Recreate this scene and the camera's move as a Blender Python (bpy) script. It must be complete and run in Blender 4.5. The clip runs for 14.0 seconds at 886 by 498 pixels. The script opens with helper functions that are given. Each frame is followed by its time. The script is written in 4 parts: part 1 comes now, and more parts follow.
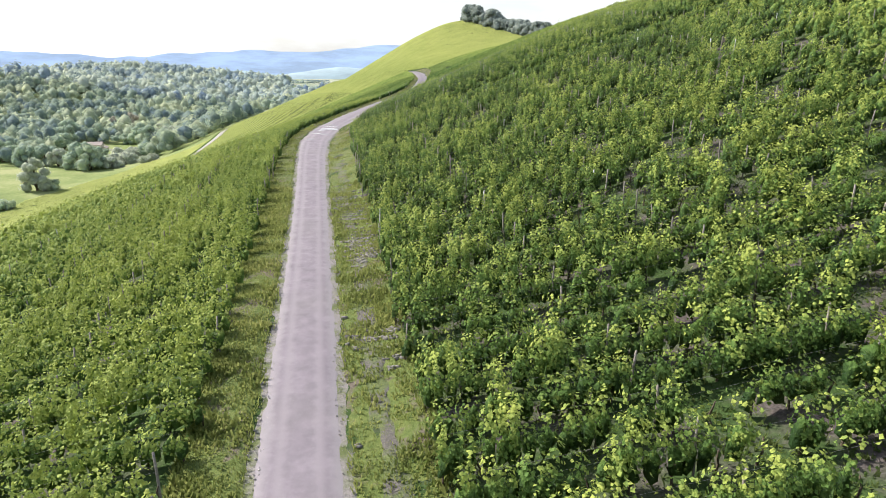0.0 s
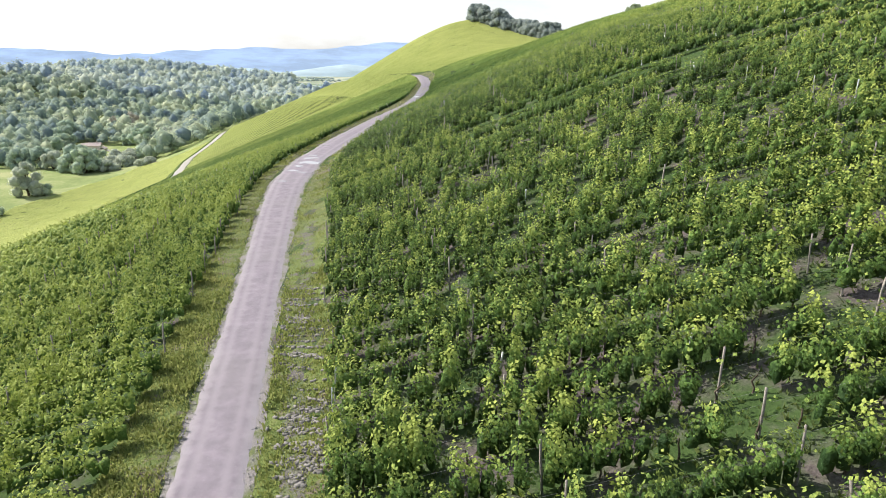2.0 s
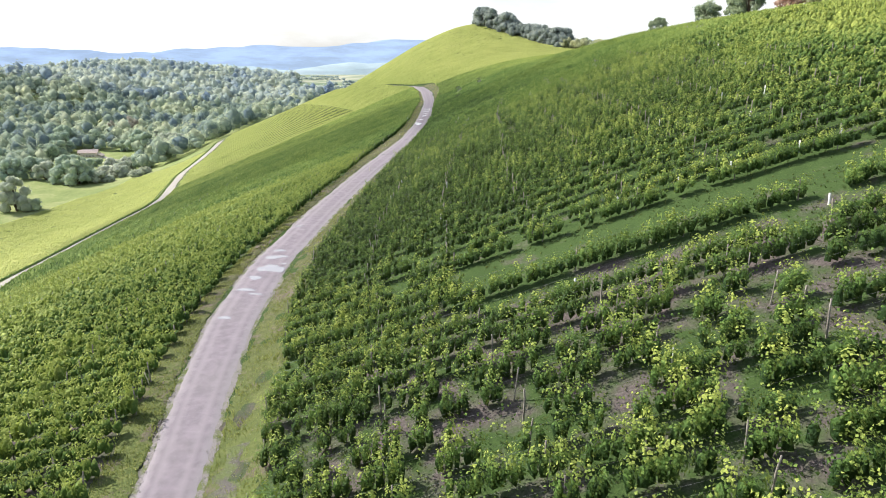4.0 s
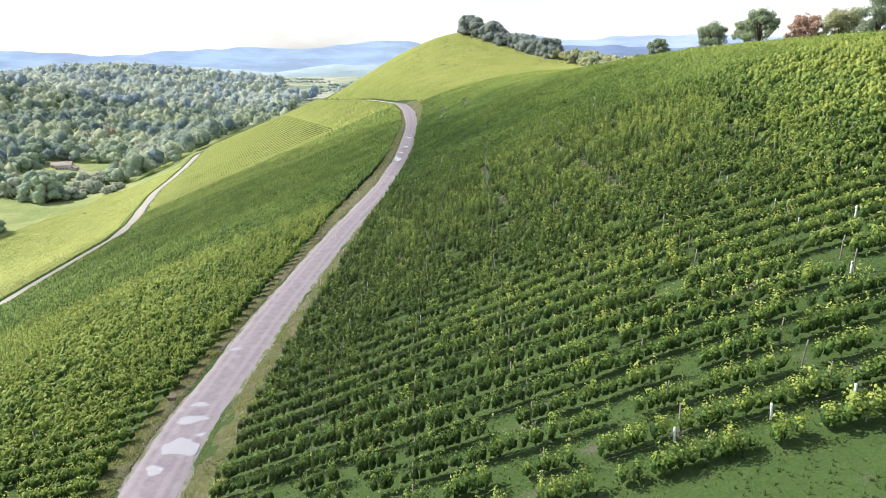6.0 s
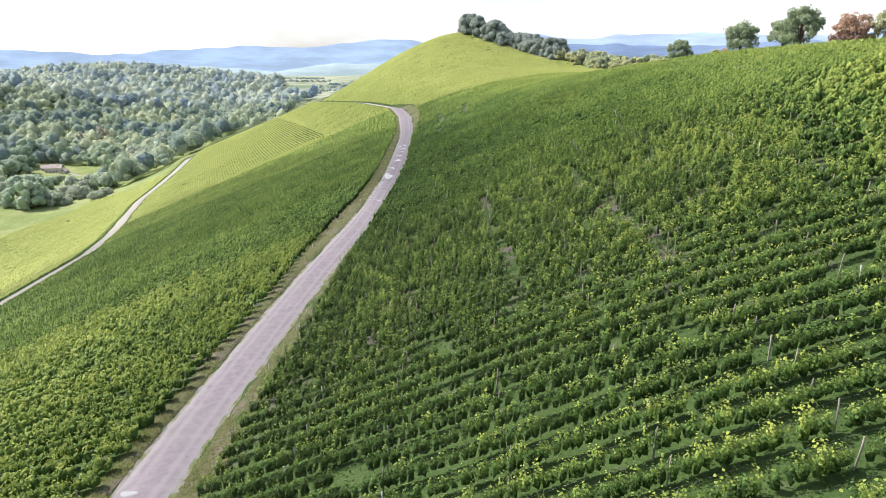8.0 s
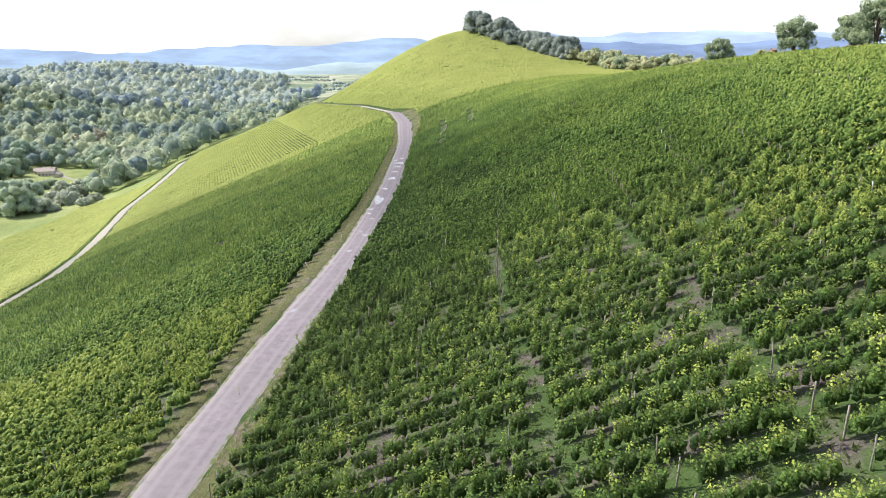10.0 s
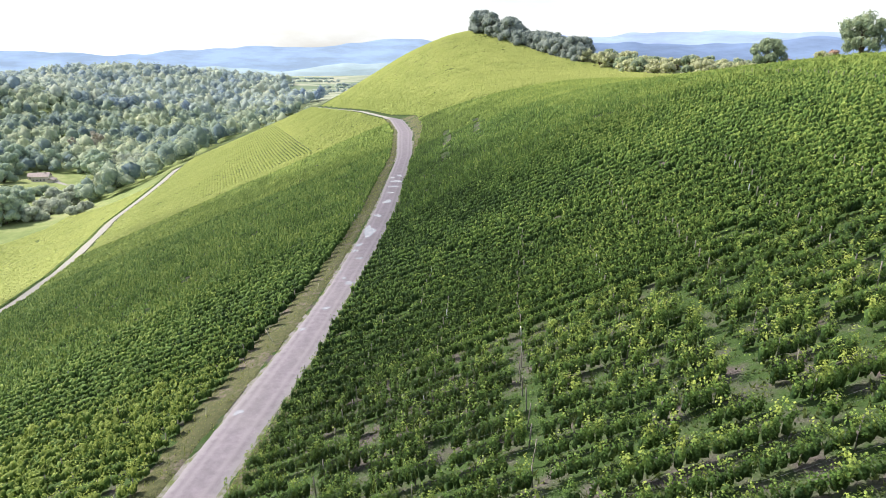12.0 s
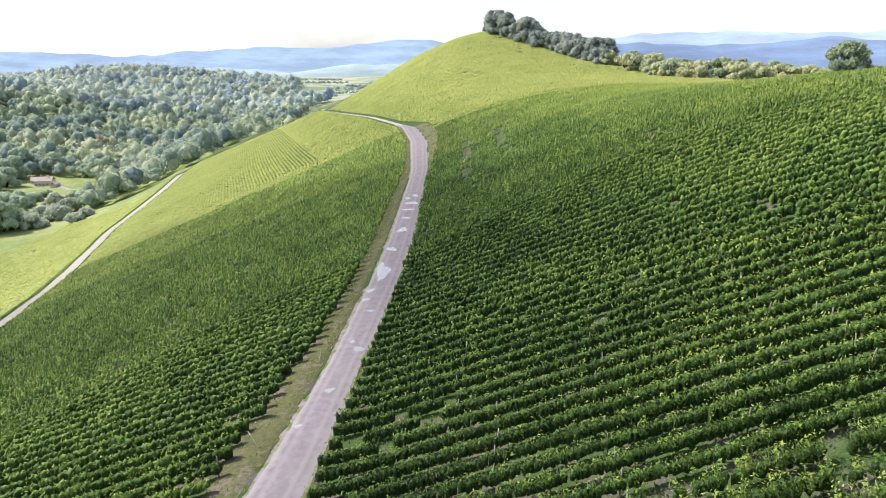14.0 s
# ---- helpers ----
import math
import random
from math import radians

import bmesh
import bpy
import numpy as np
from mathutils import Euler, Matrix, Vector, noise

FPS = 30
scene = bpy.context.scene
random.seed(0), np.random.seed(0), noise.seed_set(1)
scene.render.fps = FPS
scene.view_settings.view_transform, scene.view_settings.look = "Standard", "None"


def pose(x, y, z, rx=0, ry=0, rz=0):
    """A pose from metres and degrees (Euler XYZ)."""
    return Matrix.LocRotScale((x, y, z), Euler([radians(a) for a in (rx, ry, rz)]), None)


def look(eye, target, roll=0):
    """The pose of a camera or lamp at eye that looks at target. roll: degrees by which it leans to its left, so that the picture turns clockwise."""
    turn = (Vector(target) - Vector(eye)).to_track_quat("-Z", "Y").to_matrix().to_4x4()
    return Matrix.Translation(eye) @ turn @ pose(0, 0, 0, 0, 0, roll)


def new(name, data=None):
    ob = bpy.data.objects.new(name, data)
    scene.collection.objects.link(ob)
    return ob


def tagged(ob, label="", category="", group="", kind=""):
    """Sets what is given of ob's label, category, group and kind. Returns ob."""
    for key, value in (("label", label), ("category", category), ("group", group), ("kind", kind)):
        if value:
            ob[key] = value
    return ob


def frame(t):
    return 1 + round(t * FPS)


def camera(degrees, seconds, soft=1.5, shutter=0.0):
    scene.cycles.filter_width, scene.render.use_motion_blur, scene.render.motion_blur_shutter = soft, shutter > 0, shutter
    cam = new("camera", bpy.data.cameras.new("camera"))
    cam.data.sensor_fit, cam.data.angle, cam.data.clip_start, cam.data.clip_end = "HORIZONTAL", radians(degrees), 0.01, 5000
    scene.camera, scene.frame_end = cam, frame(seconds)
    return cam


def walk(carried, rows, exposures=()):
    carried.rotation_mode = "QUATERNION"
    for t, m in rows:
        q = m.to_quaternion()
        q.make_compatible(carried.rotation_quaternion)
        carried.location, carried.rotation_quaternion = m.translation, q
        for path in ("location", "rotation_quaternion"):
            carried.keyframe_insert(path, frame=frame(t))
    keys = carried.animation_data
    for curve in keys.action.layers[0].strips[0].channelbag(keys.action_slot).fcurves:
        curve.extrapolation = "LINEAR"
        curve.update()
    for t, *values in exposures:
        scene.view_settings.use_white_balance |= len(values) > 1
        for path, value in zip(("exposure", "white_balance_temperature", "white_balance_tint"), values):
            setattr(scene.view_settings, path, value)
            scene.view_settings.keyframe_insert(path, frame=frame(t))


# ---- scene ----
# seconds, eye, heading, pitch and roll in degrees
PATH = [
    (0, 0.00, 0.00, 11.70, -0.009, -16.366, 0.323),
    (0.5, 0.17, 3.30, 11.35, 0.118, -16.396, 0.398),
    (1, 0.34, 7.57, 11.40, 0.278, -16.440, 0.401),
    (1.5, 0.46, 12.22, 12.69, 0.364, -16.516, 0.408),
    (2, 0.46, 18.00, 14.86, 0.450, -16.613, 0.435),
    (2.5, 0.39, 23.70, 16.87, 0.629, -16.727, 0.412),
    (3, 0.38, 29.92, 18.95, 0.766, -16.828, 0.310),
    (3.5, 0.46, 35.50, 20.70, 0.864, -16.918, 0.231),
    (4, 0.51, 41.51, 22.61, 0.988, -16.965, 0.155),
    (4.2, 0.54, 43.79, 23.40, 0.922, -16.908, 0.140),
    (6.3, 1.72, 64.66, 30.40, -0.183, -16.999, -0.114),
    (6.5, 1.85, 66.66, 30.57, -0.190, -17.053, -0.089),
    (7, 2.21, 71.97, 30.86, -0.141, -17.079, -0.121),
    (7.5, 2.54, 76.98, 31.06, -0.105, -17.081, -0.102),
    (8, 2.97, 82.39, 31.19, 0.046, -17.086, -0.141),
    (8.2, 3.16, 84.57, 31.09, 0.141, -16.977, -0.196),
    (10.3, 4.05, 110.15, 31.92, 0.605, -17.237, -0.244),
    (10.5, 4.07, 112.28, 31.91, 0.624, -17.173, -0.262),
    (11, 4.18, 117.94, 32.04, 0.781, -17.166, -0.287),
    (11.5, 4.20, 123.06, 32.19, 0.904, -17.170, -0.303),
    (12, 4.24, 128.60, 32.31, 1.065, -17.156, -0.377),
    (12.5, 4.20, 133.50, 32.49, 1.158, -17.160, -0.400),
    (13, 3.86, 138.62, 32.65, 1.399, -17.129, -0.435),
    (13.5, 2.77, 142.76, 32.91, 1.608, -17.125, -0.426),
    (14, 1.13, 147.00, 33.10, 1.815, -17.097, -0.424),
]


def aim(x, y, z, yaw, pitch, roll):
    a, b = radians(yaw), radians(pitch)
    return look((x, y, z), (x - math.sin(a) * math.cos(b), y + math.cos(a) * math.cos(b), z + math.sin(b)), roll)


cam = camera(70.00, 14.0, soft=0.6)
walk(cam, [(t, aim(*row)) for t, *row in PATH])


# ---- world, sun, light ----
SUN_AZ, SUN_EL = radians(158), radians(38)  # the sun's bearing, counted from +x to the left, and its height
SUN_DIR = Vector((math.cos(SUN_AZ) * math.cos(SUN_EL), math.sin(SUN_AZ) * math.cos(SUN_EL), math.sin(SUN_EL)))
scene.view_settings.exposure = 0.50


def make_world():
    world = bpy.data.worlds.new("sky")
    scene.world = world
    world.use_nodes = True
    n, l = world.node_tree.nodes, world.node_tree.links
    n.clear()
    sky = n.new("ShaderNodeTexSky")
    sky.sky_type = "NISHITA"
    sky.sun_disc = False
    sky.sun_elevation = SUN_EL
    sky.sun_rotation = radians(90) - SUN_AZ
    sky.dust_density = 2.5
    co = n.new("ShaderNodeTexCoord")
    flat = n.new("ShaderNodeMapping")
    flat.inputs["Scale"].default_value = (1, 1, 3.5)
    cloud = n.new("ShaderNodeTexNoise")
    cloud.inputs["Scale"].default_value = 2.3
    cloud.inputs["Detail"].default_value = 7
    cloud.inputs["Roughness"].default_value = 0.55
    ramp = n.new("ShaderNodeMapRange")
    ramp.inputs["From Min"].default_value = 0.30
    ramp.inputs["From Max"].default_value = 0.50
    ramp.inputs["To Min"].default_value = 0.42
    split = n.new("ShaderNodeSeparateXYZ")
    low = n.new("ShaderNodeMapRange")  # haze and cloud lie thick near the horizon, the sky clears overhead
    low.inputs["From Min"].default_value = 0.02
    low.inputs["From Max"].default_value = 0.45
    low.inputs["To Min"].default_value = 1.0
    low.inputs["To Max"].default_value = 0.2
    cover = n.new("ShaderNodeMath")
    cover.operation = "MULTIPLY"
    mix = n.new("ShaderNodeMix")
    mix.data_type = "RGBA"
    mix.inputs["B"].default_value = (6.9, 7.15, 7.4, 1)
    back = n.new("ShaderNodeBackground")
    back.inputs["Strength"].default_value = 0.125
    out = n.new("ShaderNodeOutputWorld")
    l.new(co.outputs["Generated"], flat.inputs["Vector"])
    l.new(flat.outputs["Vector"], cloud.inputs["Vector"])
    l.new(cloud.outputs["Fac"], ramp.inputs["Value"])
    l.new(co.outputs["Generated"], split.inputs["Vector"])
    l.new(split.outputs["Z"], low.inputs["Value"])
    l.new(ramp.outputs["Result"], cover.inputs[0])
    l.new(low.outputs["Result"], cover.inputs[1])
    l.new(cover.outputs["Value"], mix.inputs["Factor"])
    l.new(sky.outputs["Color"], mix.inputs["A"])
    l.new(mix.outputs["Result"], back.inputs["Color"])
    l.new(back.outputs["Background"], out.inputs["Surface"])


make_world()
sun_data = bpy.data.lights.new("sun", "SUN")
sun_data.energy, sun_data.angle, sun_data.color = 4.8, radians(0.6), (1.0, 0.95, 0.86)
sun = new("sun", sun_data)
sun.matrix_world = look(SUN_DIR * 100, (0, 0, 0))


# ---- materials ----
class Mat:
    """A node material with a short way to add nodes."""

    def __init__(self, name, rough=0.8):
        self.m = bpy.data.materials.new(name)
        self.m.use_nodes = True
        self.n, self.l = self.m.node_tree.nodes, self.m.node_tree.links
        self.p = self.n["Principled BSDF"]
        self.p.inputs["Roughness"].default_value = rough

    def add(self, kind, **given):
        node = self.n.new(kind)
        for key, value in given.items():
            sock = node.inputs[key.replace("_", " ")]
            if hasattr(value, "is_output"):
                self.l.new(value, sock)
            else:
                sock.default_value = value
        return node

    def noise(self, scale, detail=4.0, rough=0.55, vector=None):
        node = self.add("ShaderNodeTexNoise", Scale=scale, Detail=detail, Roughness=rough)
        if vector is not None:
            self.l.new(vector, node.inputs["Vector"])
        return node.outputs["Fac"]

    def place(self):
        return self.add("ShaderNodeNewGeometry").outputs["Position"]

    def ramp(self, fac, *stops):
        node = self.n.new("ShaderNodeValToRGB")
        self.l.new(fac, node.inputs["Fac"])
        e = node.color_ramp.elements
        while len(e) < len(stops):
            e.new(0.5)
        for el, (pos, col) in zip(e, stops):
            el.position, el.color = pos, (*col, 1)
        return node.outputs["Color"]

    def range(self, value, a, b, c=0.0, d=1.0):
        return self.add("ShaderNodeMapRange", Value=value, From_Min=a, From_Max=b, To_Min=c, To_Max=d).outputs["Result"]

    def mix(self, fac, a, b):
        node = self.n.new("ShaderNodeMix")
        node.data_type = "RGBA"
        for sock, v in ((node.inputs["Factor"], fac), (node.inputs["A"], a), (node.inputs["B"], b)):
            if hasattr(v, "is_output"):
                self.l.new(v, sock)
            else:
                sock.default_value = v if isinstance(v, float) else (*v, 1)
        return node.outputs["Result"]

    def math(self, op, a, b):
        node = self.n.new("ShaderNodeMath")
        node.operation = op
        for sock, v in zip(node.inputs, (a, b)):
            if hasattr(v, "is_output"):
                self.l.new(v, sock)
            else:
                sock.default_value = v
        return node.outputs[0]

    def color(self, out):
        self.l.new(out, self.p.inputs["Base Color"])
        return self

    def bump(self, height, distance, strength=1.0):
        node = self.add("ShaderNodeBump", Height=height, Distance=distance, Strength=strength)
        self.l.new(node.outputs["Normal"], self.p.inputs["Normal"])
        return self


def leaf_material(name, dark, mid, young, sheer, rough=0.5, patch=0.08, grain=4.5, relief=0.8):
    """Leaves: colour by each leaf's tone, in vines and trees with light and shade put in, broad patches, and light that
    comes through.
    """
    a = Mat(name, rough)
    tone = a.add("ShaderNodeAttribute")
    tone.attribute_name = "tone"
    own = a.math("ADD", a.math("MULTIPLY", a.add("ShaderNodeNewGeometry").outputs["Random Per Island"], 0.16), a.math("MULTIPLY", tone.outputs["Fac"], 0.84))
    patchy = a.range(a.noise(patch, 3, 0.5, a.place()), 0.3, 0.7, -0.14, 0.14)
    fine = a.noise(grain, 3, 0.65, a.place())
    if relief:
        a.bump(fine, 1.1 / grain, relief)
    grain = a.range(fine, 0.3, 0.7, -0.16, 0.16)
    col = a.ramp(a.math("ADD", a.math("ADD", own, patchy), grain), (0.05, dark), (0.5, mid), (0.97, young))
    a.color(col)
    a.p.inputs["Specular IOR Level"].default_value = 0.16
    tr = a.n.new("ShaderNodeBsdfTranslucent")
    a.l.new(a.mix(0.5, col, young), tr.inputs["Color"])
    m = a.n.new("ShaderNodeMixShader")
    m.inputs["Fac"].default_value = sheer
    a.l.new(a.p.outputs["BSDF"], m.inputs[1])
    a.l.new(tr.outputs["BSDF"], m.inputs[2])
    a.l.new(m.outputs["Shader"], a.n["Material Output"].inputs["Surface"])
    return a.m


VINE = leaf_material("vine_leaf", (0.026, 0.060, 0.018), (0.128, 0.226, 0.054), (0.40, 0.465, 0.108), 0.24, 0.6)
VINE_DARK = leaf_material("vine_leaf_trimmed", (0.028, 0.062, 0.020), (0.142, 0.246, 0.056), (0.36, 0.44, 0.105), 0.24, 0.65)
# yellower greens that also carry sunlight past the cloud's edge in their colour
VINE_HALF_LIT = leaf_material("vine_leaf_turning", (0.06, 0.10, 0.026), (0.21, 0.31, 0.072), (0.45, 0.52, 0.13), 0.28, 0.65)
VINE_GOLD = leaf_material("vine_leaf_golden", (0.21, 0.26, 0.075), (0.37, 0.435, 0.125), (0.56, 0.60, 0.20), 0.40, 0.7)
# TREE_LEAF and TREE_RUST are lightened, standing in for haze on the ridge
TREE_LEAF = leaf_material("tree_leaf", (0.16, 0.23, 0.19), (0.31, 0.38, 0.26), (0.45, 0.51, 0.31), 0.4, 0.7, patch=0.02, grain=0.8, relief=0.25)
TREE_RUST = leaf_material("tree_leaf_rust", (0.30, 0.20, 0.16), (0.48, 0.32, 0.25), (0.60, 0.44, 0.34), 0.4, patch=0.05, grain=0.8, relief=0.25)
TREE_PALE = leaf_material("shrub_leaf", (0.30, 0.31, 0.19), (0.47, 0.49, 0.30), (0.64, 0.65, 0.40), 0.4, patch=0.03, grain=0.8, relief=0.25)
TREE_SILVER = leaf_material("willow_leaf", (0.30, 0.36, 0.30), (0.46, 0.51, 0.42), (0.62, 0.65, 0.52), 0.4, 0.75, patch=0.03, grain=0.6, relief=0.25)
# lifted and blued so that the leaf colour carries some haze
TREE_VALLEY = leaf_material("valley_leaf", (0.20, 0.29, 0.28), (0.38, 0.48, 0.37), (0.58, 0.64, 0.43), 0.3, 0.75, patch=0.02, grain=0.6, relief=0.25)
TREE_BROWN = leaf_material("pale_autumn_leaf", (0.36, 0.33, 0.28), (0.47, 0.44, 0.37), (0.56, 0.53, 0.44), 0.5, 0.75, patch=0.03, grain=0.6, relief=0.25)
# copse and woods: distance haze is put into these lifted, bluish colours
HAZED_COPSE_LEAF = leaf_material("copse_leaf", (0.17, 0.22, 0.23), (0.30, 0.35, 0.33), (0.43, 0.47, 0.40), 0.4, 0.75, patch=0.03, grain=0.5, relief=0.25)
HAZED_WOOD_NEAR = leaf_material("valley_leaf", (0.14, 0.21, 0.265), (0.32, 0.405, 0.31), (0.58, 0.62, 0.42), 0.32, 0.8, patch=0.012, grain=0.25, relief=0.0)
HAZED_WOOD_FAR = leaf_material("forest_leaf", (0.24, 0.33, 0.45), (0.41, 0.49, 0.46), (0.60, 0.64, 0.50), 0.32, 0.8, patch=0.008, grain=0.25, relief=0.0)


def plain_material(name, a_col, b_col, scale, rough=0.8, bump=0.0, metal=0.0):
    a = Mat(name, rough)
    fine = a.noise(scale, 6, 0.6, a.place())
    a.color(a.ramp(fine, (0.3, a_col), (0.7, b_col)))
    a.p.inputs["Metallic"].default_value = metal
    if bump:
        a.bump(fine, bump)
    return a.m


BARK = plain_material("bark", (0.05, 0.037, 0.025), (0.13, 0.10, 0.07), 14, 0.9, 0.02)
POST_WOOD = plain_material("grey_post_wood", (0.15, 0.13, 0.11), (0.34, 0.31, 0.28), 22, 0.85, 0.004)
POST_STEEL = plain_material("galvanised_post", (0.38, 0.39, 0.40), (0.55, 0.56, 0.57), 9, 0.5, 0.0, 0.4)
WIRE = plain_material("trellis_wire", (0.16, 0.16, 0.16), (0.28, 0.28, 0.28), 9, 0.6, 0.0, 0.3)
TUBE = plain_material("white_guard_tube", (0.70, 0.72, 0.70), (0.82, 0.83, 0.82), 6, 0.5)
STAKE = plain_material("pale_stake", (0.45, 0.42, 0.30), (0.66, 0.62, 0.45), 15, 0.8)
STONE = plain_material("gravel_stone", (0.22, 0.20, 0.19), (0.42, 0.39, 0.38), 30, 0.9)
SCREE = plain_material("slate_scree", (0.10, 0.095, 0.09), (0.25, 0.235, 0.22), 3, 0.9)


def ground_material():
    a = Mat("hillside_ground", 0.95)
    p = a.place()
    big, mid, fine = a.noise(0.035, 4, 0.55, p), a.noise(0.45, 5, 0.6, p), a.noise(7.0, 5, 0.65, p)
    sep = a.add("ShaderNodeSeparateXYZ", Vector=p)
    grass = a.ramp(a.math("ADD", a.math("MULTIPLY", fine, 0.6), a.math("MULTIPLY", mid, 0.4)), (0.30, (0.034, 0.060, 0.020)), (0.55, (0.060, 0.100, 0.032)), (0.75, (0.11, 0.155, 0.050)))
    soil = a.ramp(fine, (0.25, (0.052, 0.044, 0.041)), (0.75, (0.17, 0.146, 0.142)))
    # the parcels above the road: tilled soil shows low on the slope and past the middle, turf between
    tilled = a.ramp(a.range(sep.outputs["Y"], 0.0, 400.0), (0.10, (0.3, 0.3, 0.3)), (0.15, (0.42, 0.42, 0.42)), (0.195, (0.42, 0.42, 0.42)), (0.21, (0.05, 0.05, 0.05)), (0.28, (0.0, 0.0, 0.0)), (0.34, (0.25, 0.25, 0.25)), (0.50, (0.25, 0.25, 0.25)))
    hill = a.mix(a.range(a.math("ADD", a.math("ADD", a.math("MULTIPLY", mid, 0.65), a.math("MULTIPLY", big, 0.35)), a.math("MULTIPLY", a.math("SUBTRACT", tilled, 0.35), 0.25)), 0.47, 0.59), grass, soil)
    meadow = a.ramp(a.math("ADD", a.math("MULTIPLY", a.noise(0.018, 6, 0.7, p), 0.75), a.math("MULTIPLY", mid, 0.25)), (0.34, (0.12, 0.165, 0.06)), (0.50, (0.22, 0.27, 0.10)), (0.66, (0.35, 0.36, 0.18)))
    low = a.range(sep.outputs["Z"], -46.0, -60.0)
    # far fields: haze is put in as a paler, greyer colour with distance
    hazed_fields = a.ramp(a.noise(0.006, 5, 0.65, p), (0.40, (0.18, 0.24, 0.15)), (0.5, (0.29, 0.33, 0.24)), (0.6, (0.42, 0.42, 0.32)))
    a.color(a.mix(a.range(sep.outputs["Y"], 1350.0, 1700.0), a.mix(low, hill, meadow), hazed_fields))
    a.p.inputs["Specular IOR Level"].default_value = 0.1
    a.bump(fine, 0.06)
    return a.m


def road_material():
    a = Mat("worn_pale_asphalt", 0.85)
    p = a.place()
    big, mid, fine = a.noise(0.12, 3, 0.5, p), a.noise(1.1, 5, 0.65, p), a.noise(38.0, 4, 0.7, p)
    base = a.ramp(mid, (0.28, (0.165, 0.140, 0.168)), (0.55, (0.225, 0.193, 0.226)), (0.80, (0.29, 0.253, 0.288)))
    worn = a.mix(a.range(big, 0.46, 0.62, 0.0, 0.35), base, (0.21, 0.19, 0.20))
    across = a.add("ShaderNodeAttribute")
    across.attribute_name = "tone"
    u = a.math("ADD", across.outputs["Fac"], a.math("MULTIPLY", a.math("SUBTRACT", mid, 0.5), 0.25))
    worn = a.mix(a.range(u, 0.66, 0.9, 0.0, 0.65), worn, (0.305, 0.28, 0.30))
    worn = a.mix(a.math("MULTIPLY", a.range(u, 0.25, 0.42), a.range(u, 0.62, 0.48, 0.0, 0.45)), worn, (0.30, 0.268, 0.295))
    speck = a.mix(a.range(fine, 0.60, 0.74, 0.0, 0.6), worn, (0.48, 0.46, 0.46))
    a.color(a.mix(a.range(fine, 0.36, 0.26, 0.0, 0.5), speck, (0.13, 0.12, 0.12)))
    a.bump(fine, 0.012)
    return a.m


def dirt_material():
    a = Mat("gravel_shoulder", 0.95)
    p = a.place()
    mid, fine = a.noise(0.8, 5, 0.6, p), a.noise(16.0, 5, 0.7, p)
    dirt = a.ramp(fine, (0.28, (0.17, 0.152, 0.15)), (0.72, (0.34, 0.315, 0.31)))
    grass = a.ramp(fine, (0.3, (0.07, 0.10, 0.03)), (0.7, (0.19, 0.21, 0.08)))
    a.color(a.mix(a.range(mid, 0.46, 0.60), dirt, grass))
    a.bump(fine, 0.04)
    return a.m


def water_material():
    a = Mat("puddle_water", 0.04)
    # part of the sky's reflection is put into this pale base colour
    a.p.inputs["Base Color"].default_value = (0.34, 0.32, 0.335, 1)
    a.p.inputs["Specular IOR Level"].default_value = 1.0
    # raised far above water's 1.33 to brighten the reflection
    a.p.inputs["IOR"].default_value = 2.3
    return a.m


def bank_material():
    a = Mat("stony_bank", 0.95)
    p = a.place()
    mid, fine = a.noise(0.9, 5, 0.65, p), a.noise(11.0, 5, 0.7, p)
    stone = a.ramp(fine, (0.30, (0.07, 0.063, 0.058)), (0.52, (0.13, 0.118, 0.11)), (0.72, (0.23, 0.215, 0.205)))
    grass = a.ramp(fine, (0.3, (0.06, 0.09, 0.03)), (0.7, (0.17, 0.20, 0.07)))
    a.color(a.mix(a.range(mid, 0.42, 0.55), stone, grass))
    a.bump(fine, 0.06)
    return a.m


def verge_material():
    a = Mat("verge_turf", 0.95)
    p = a.place()
    big, mid, fine = a.noise(0.35, 4, 0.6, p), a.noise(2.2, 5, 0.65, p), a.noise(26.0, 4, 0.7, p)
    blend = a.math("ADD", a.math("MULTIPLY", fine, 0.5), a.math("MULTIPLY", mid, 0.5))
    fresh = a.ramp(blend, (0.32, (0.065, 0.105, 0.022)), (0.50, (0.135, 0.180, 0.040)), (0.68, (0.25, 0.27, 0.085)))
    dry = a.ramp(blend, (0.32, (0.042, 0.054, 0.018)), (0.50, (0.088, 0.094, 0.032)), (0.68, (0.165, 0.150, 0.064)))
    turf = a.mix(a.range(a.add("ShaderNodeSeparateXYZ", Vector=p).outputs["Y"], 55.0, 110.0), fresh, dry)
    earth = a.ramp(fine, (0.3, (0.10, 0.078, 0.06)), (0.7, (0.22, 0.185, 0.15)))
    a.color(a.mix(a.range(a.math("ADD", a.math("MULTIPLY", big, 0.6), a.math("MULTIPLY", mid, 0.4)), 0.52, 0.60), turf, earth))
    a.bump(a.math("ADD", fine, mid), 0.06)
    return a.m


SCREE_BANK, TURF = bank_material(), verge_material()
GROUND, ROAD, DIRT, WATER = ground_material(), road_material(), dirt_material(), water_material()
TRACK = plain_material("pale_gravel_track", (0.28, 0.27, 0.24), (0.45, 0.43, 0.38), 3, 0.9, 0.02)
PATH_GRAVEL = plain_material("worn_gravel_path", (0.22, 0.21, 0.19), (0.36, 0.34, 0.31), 3, 0.9, 0.02)


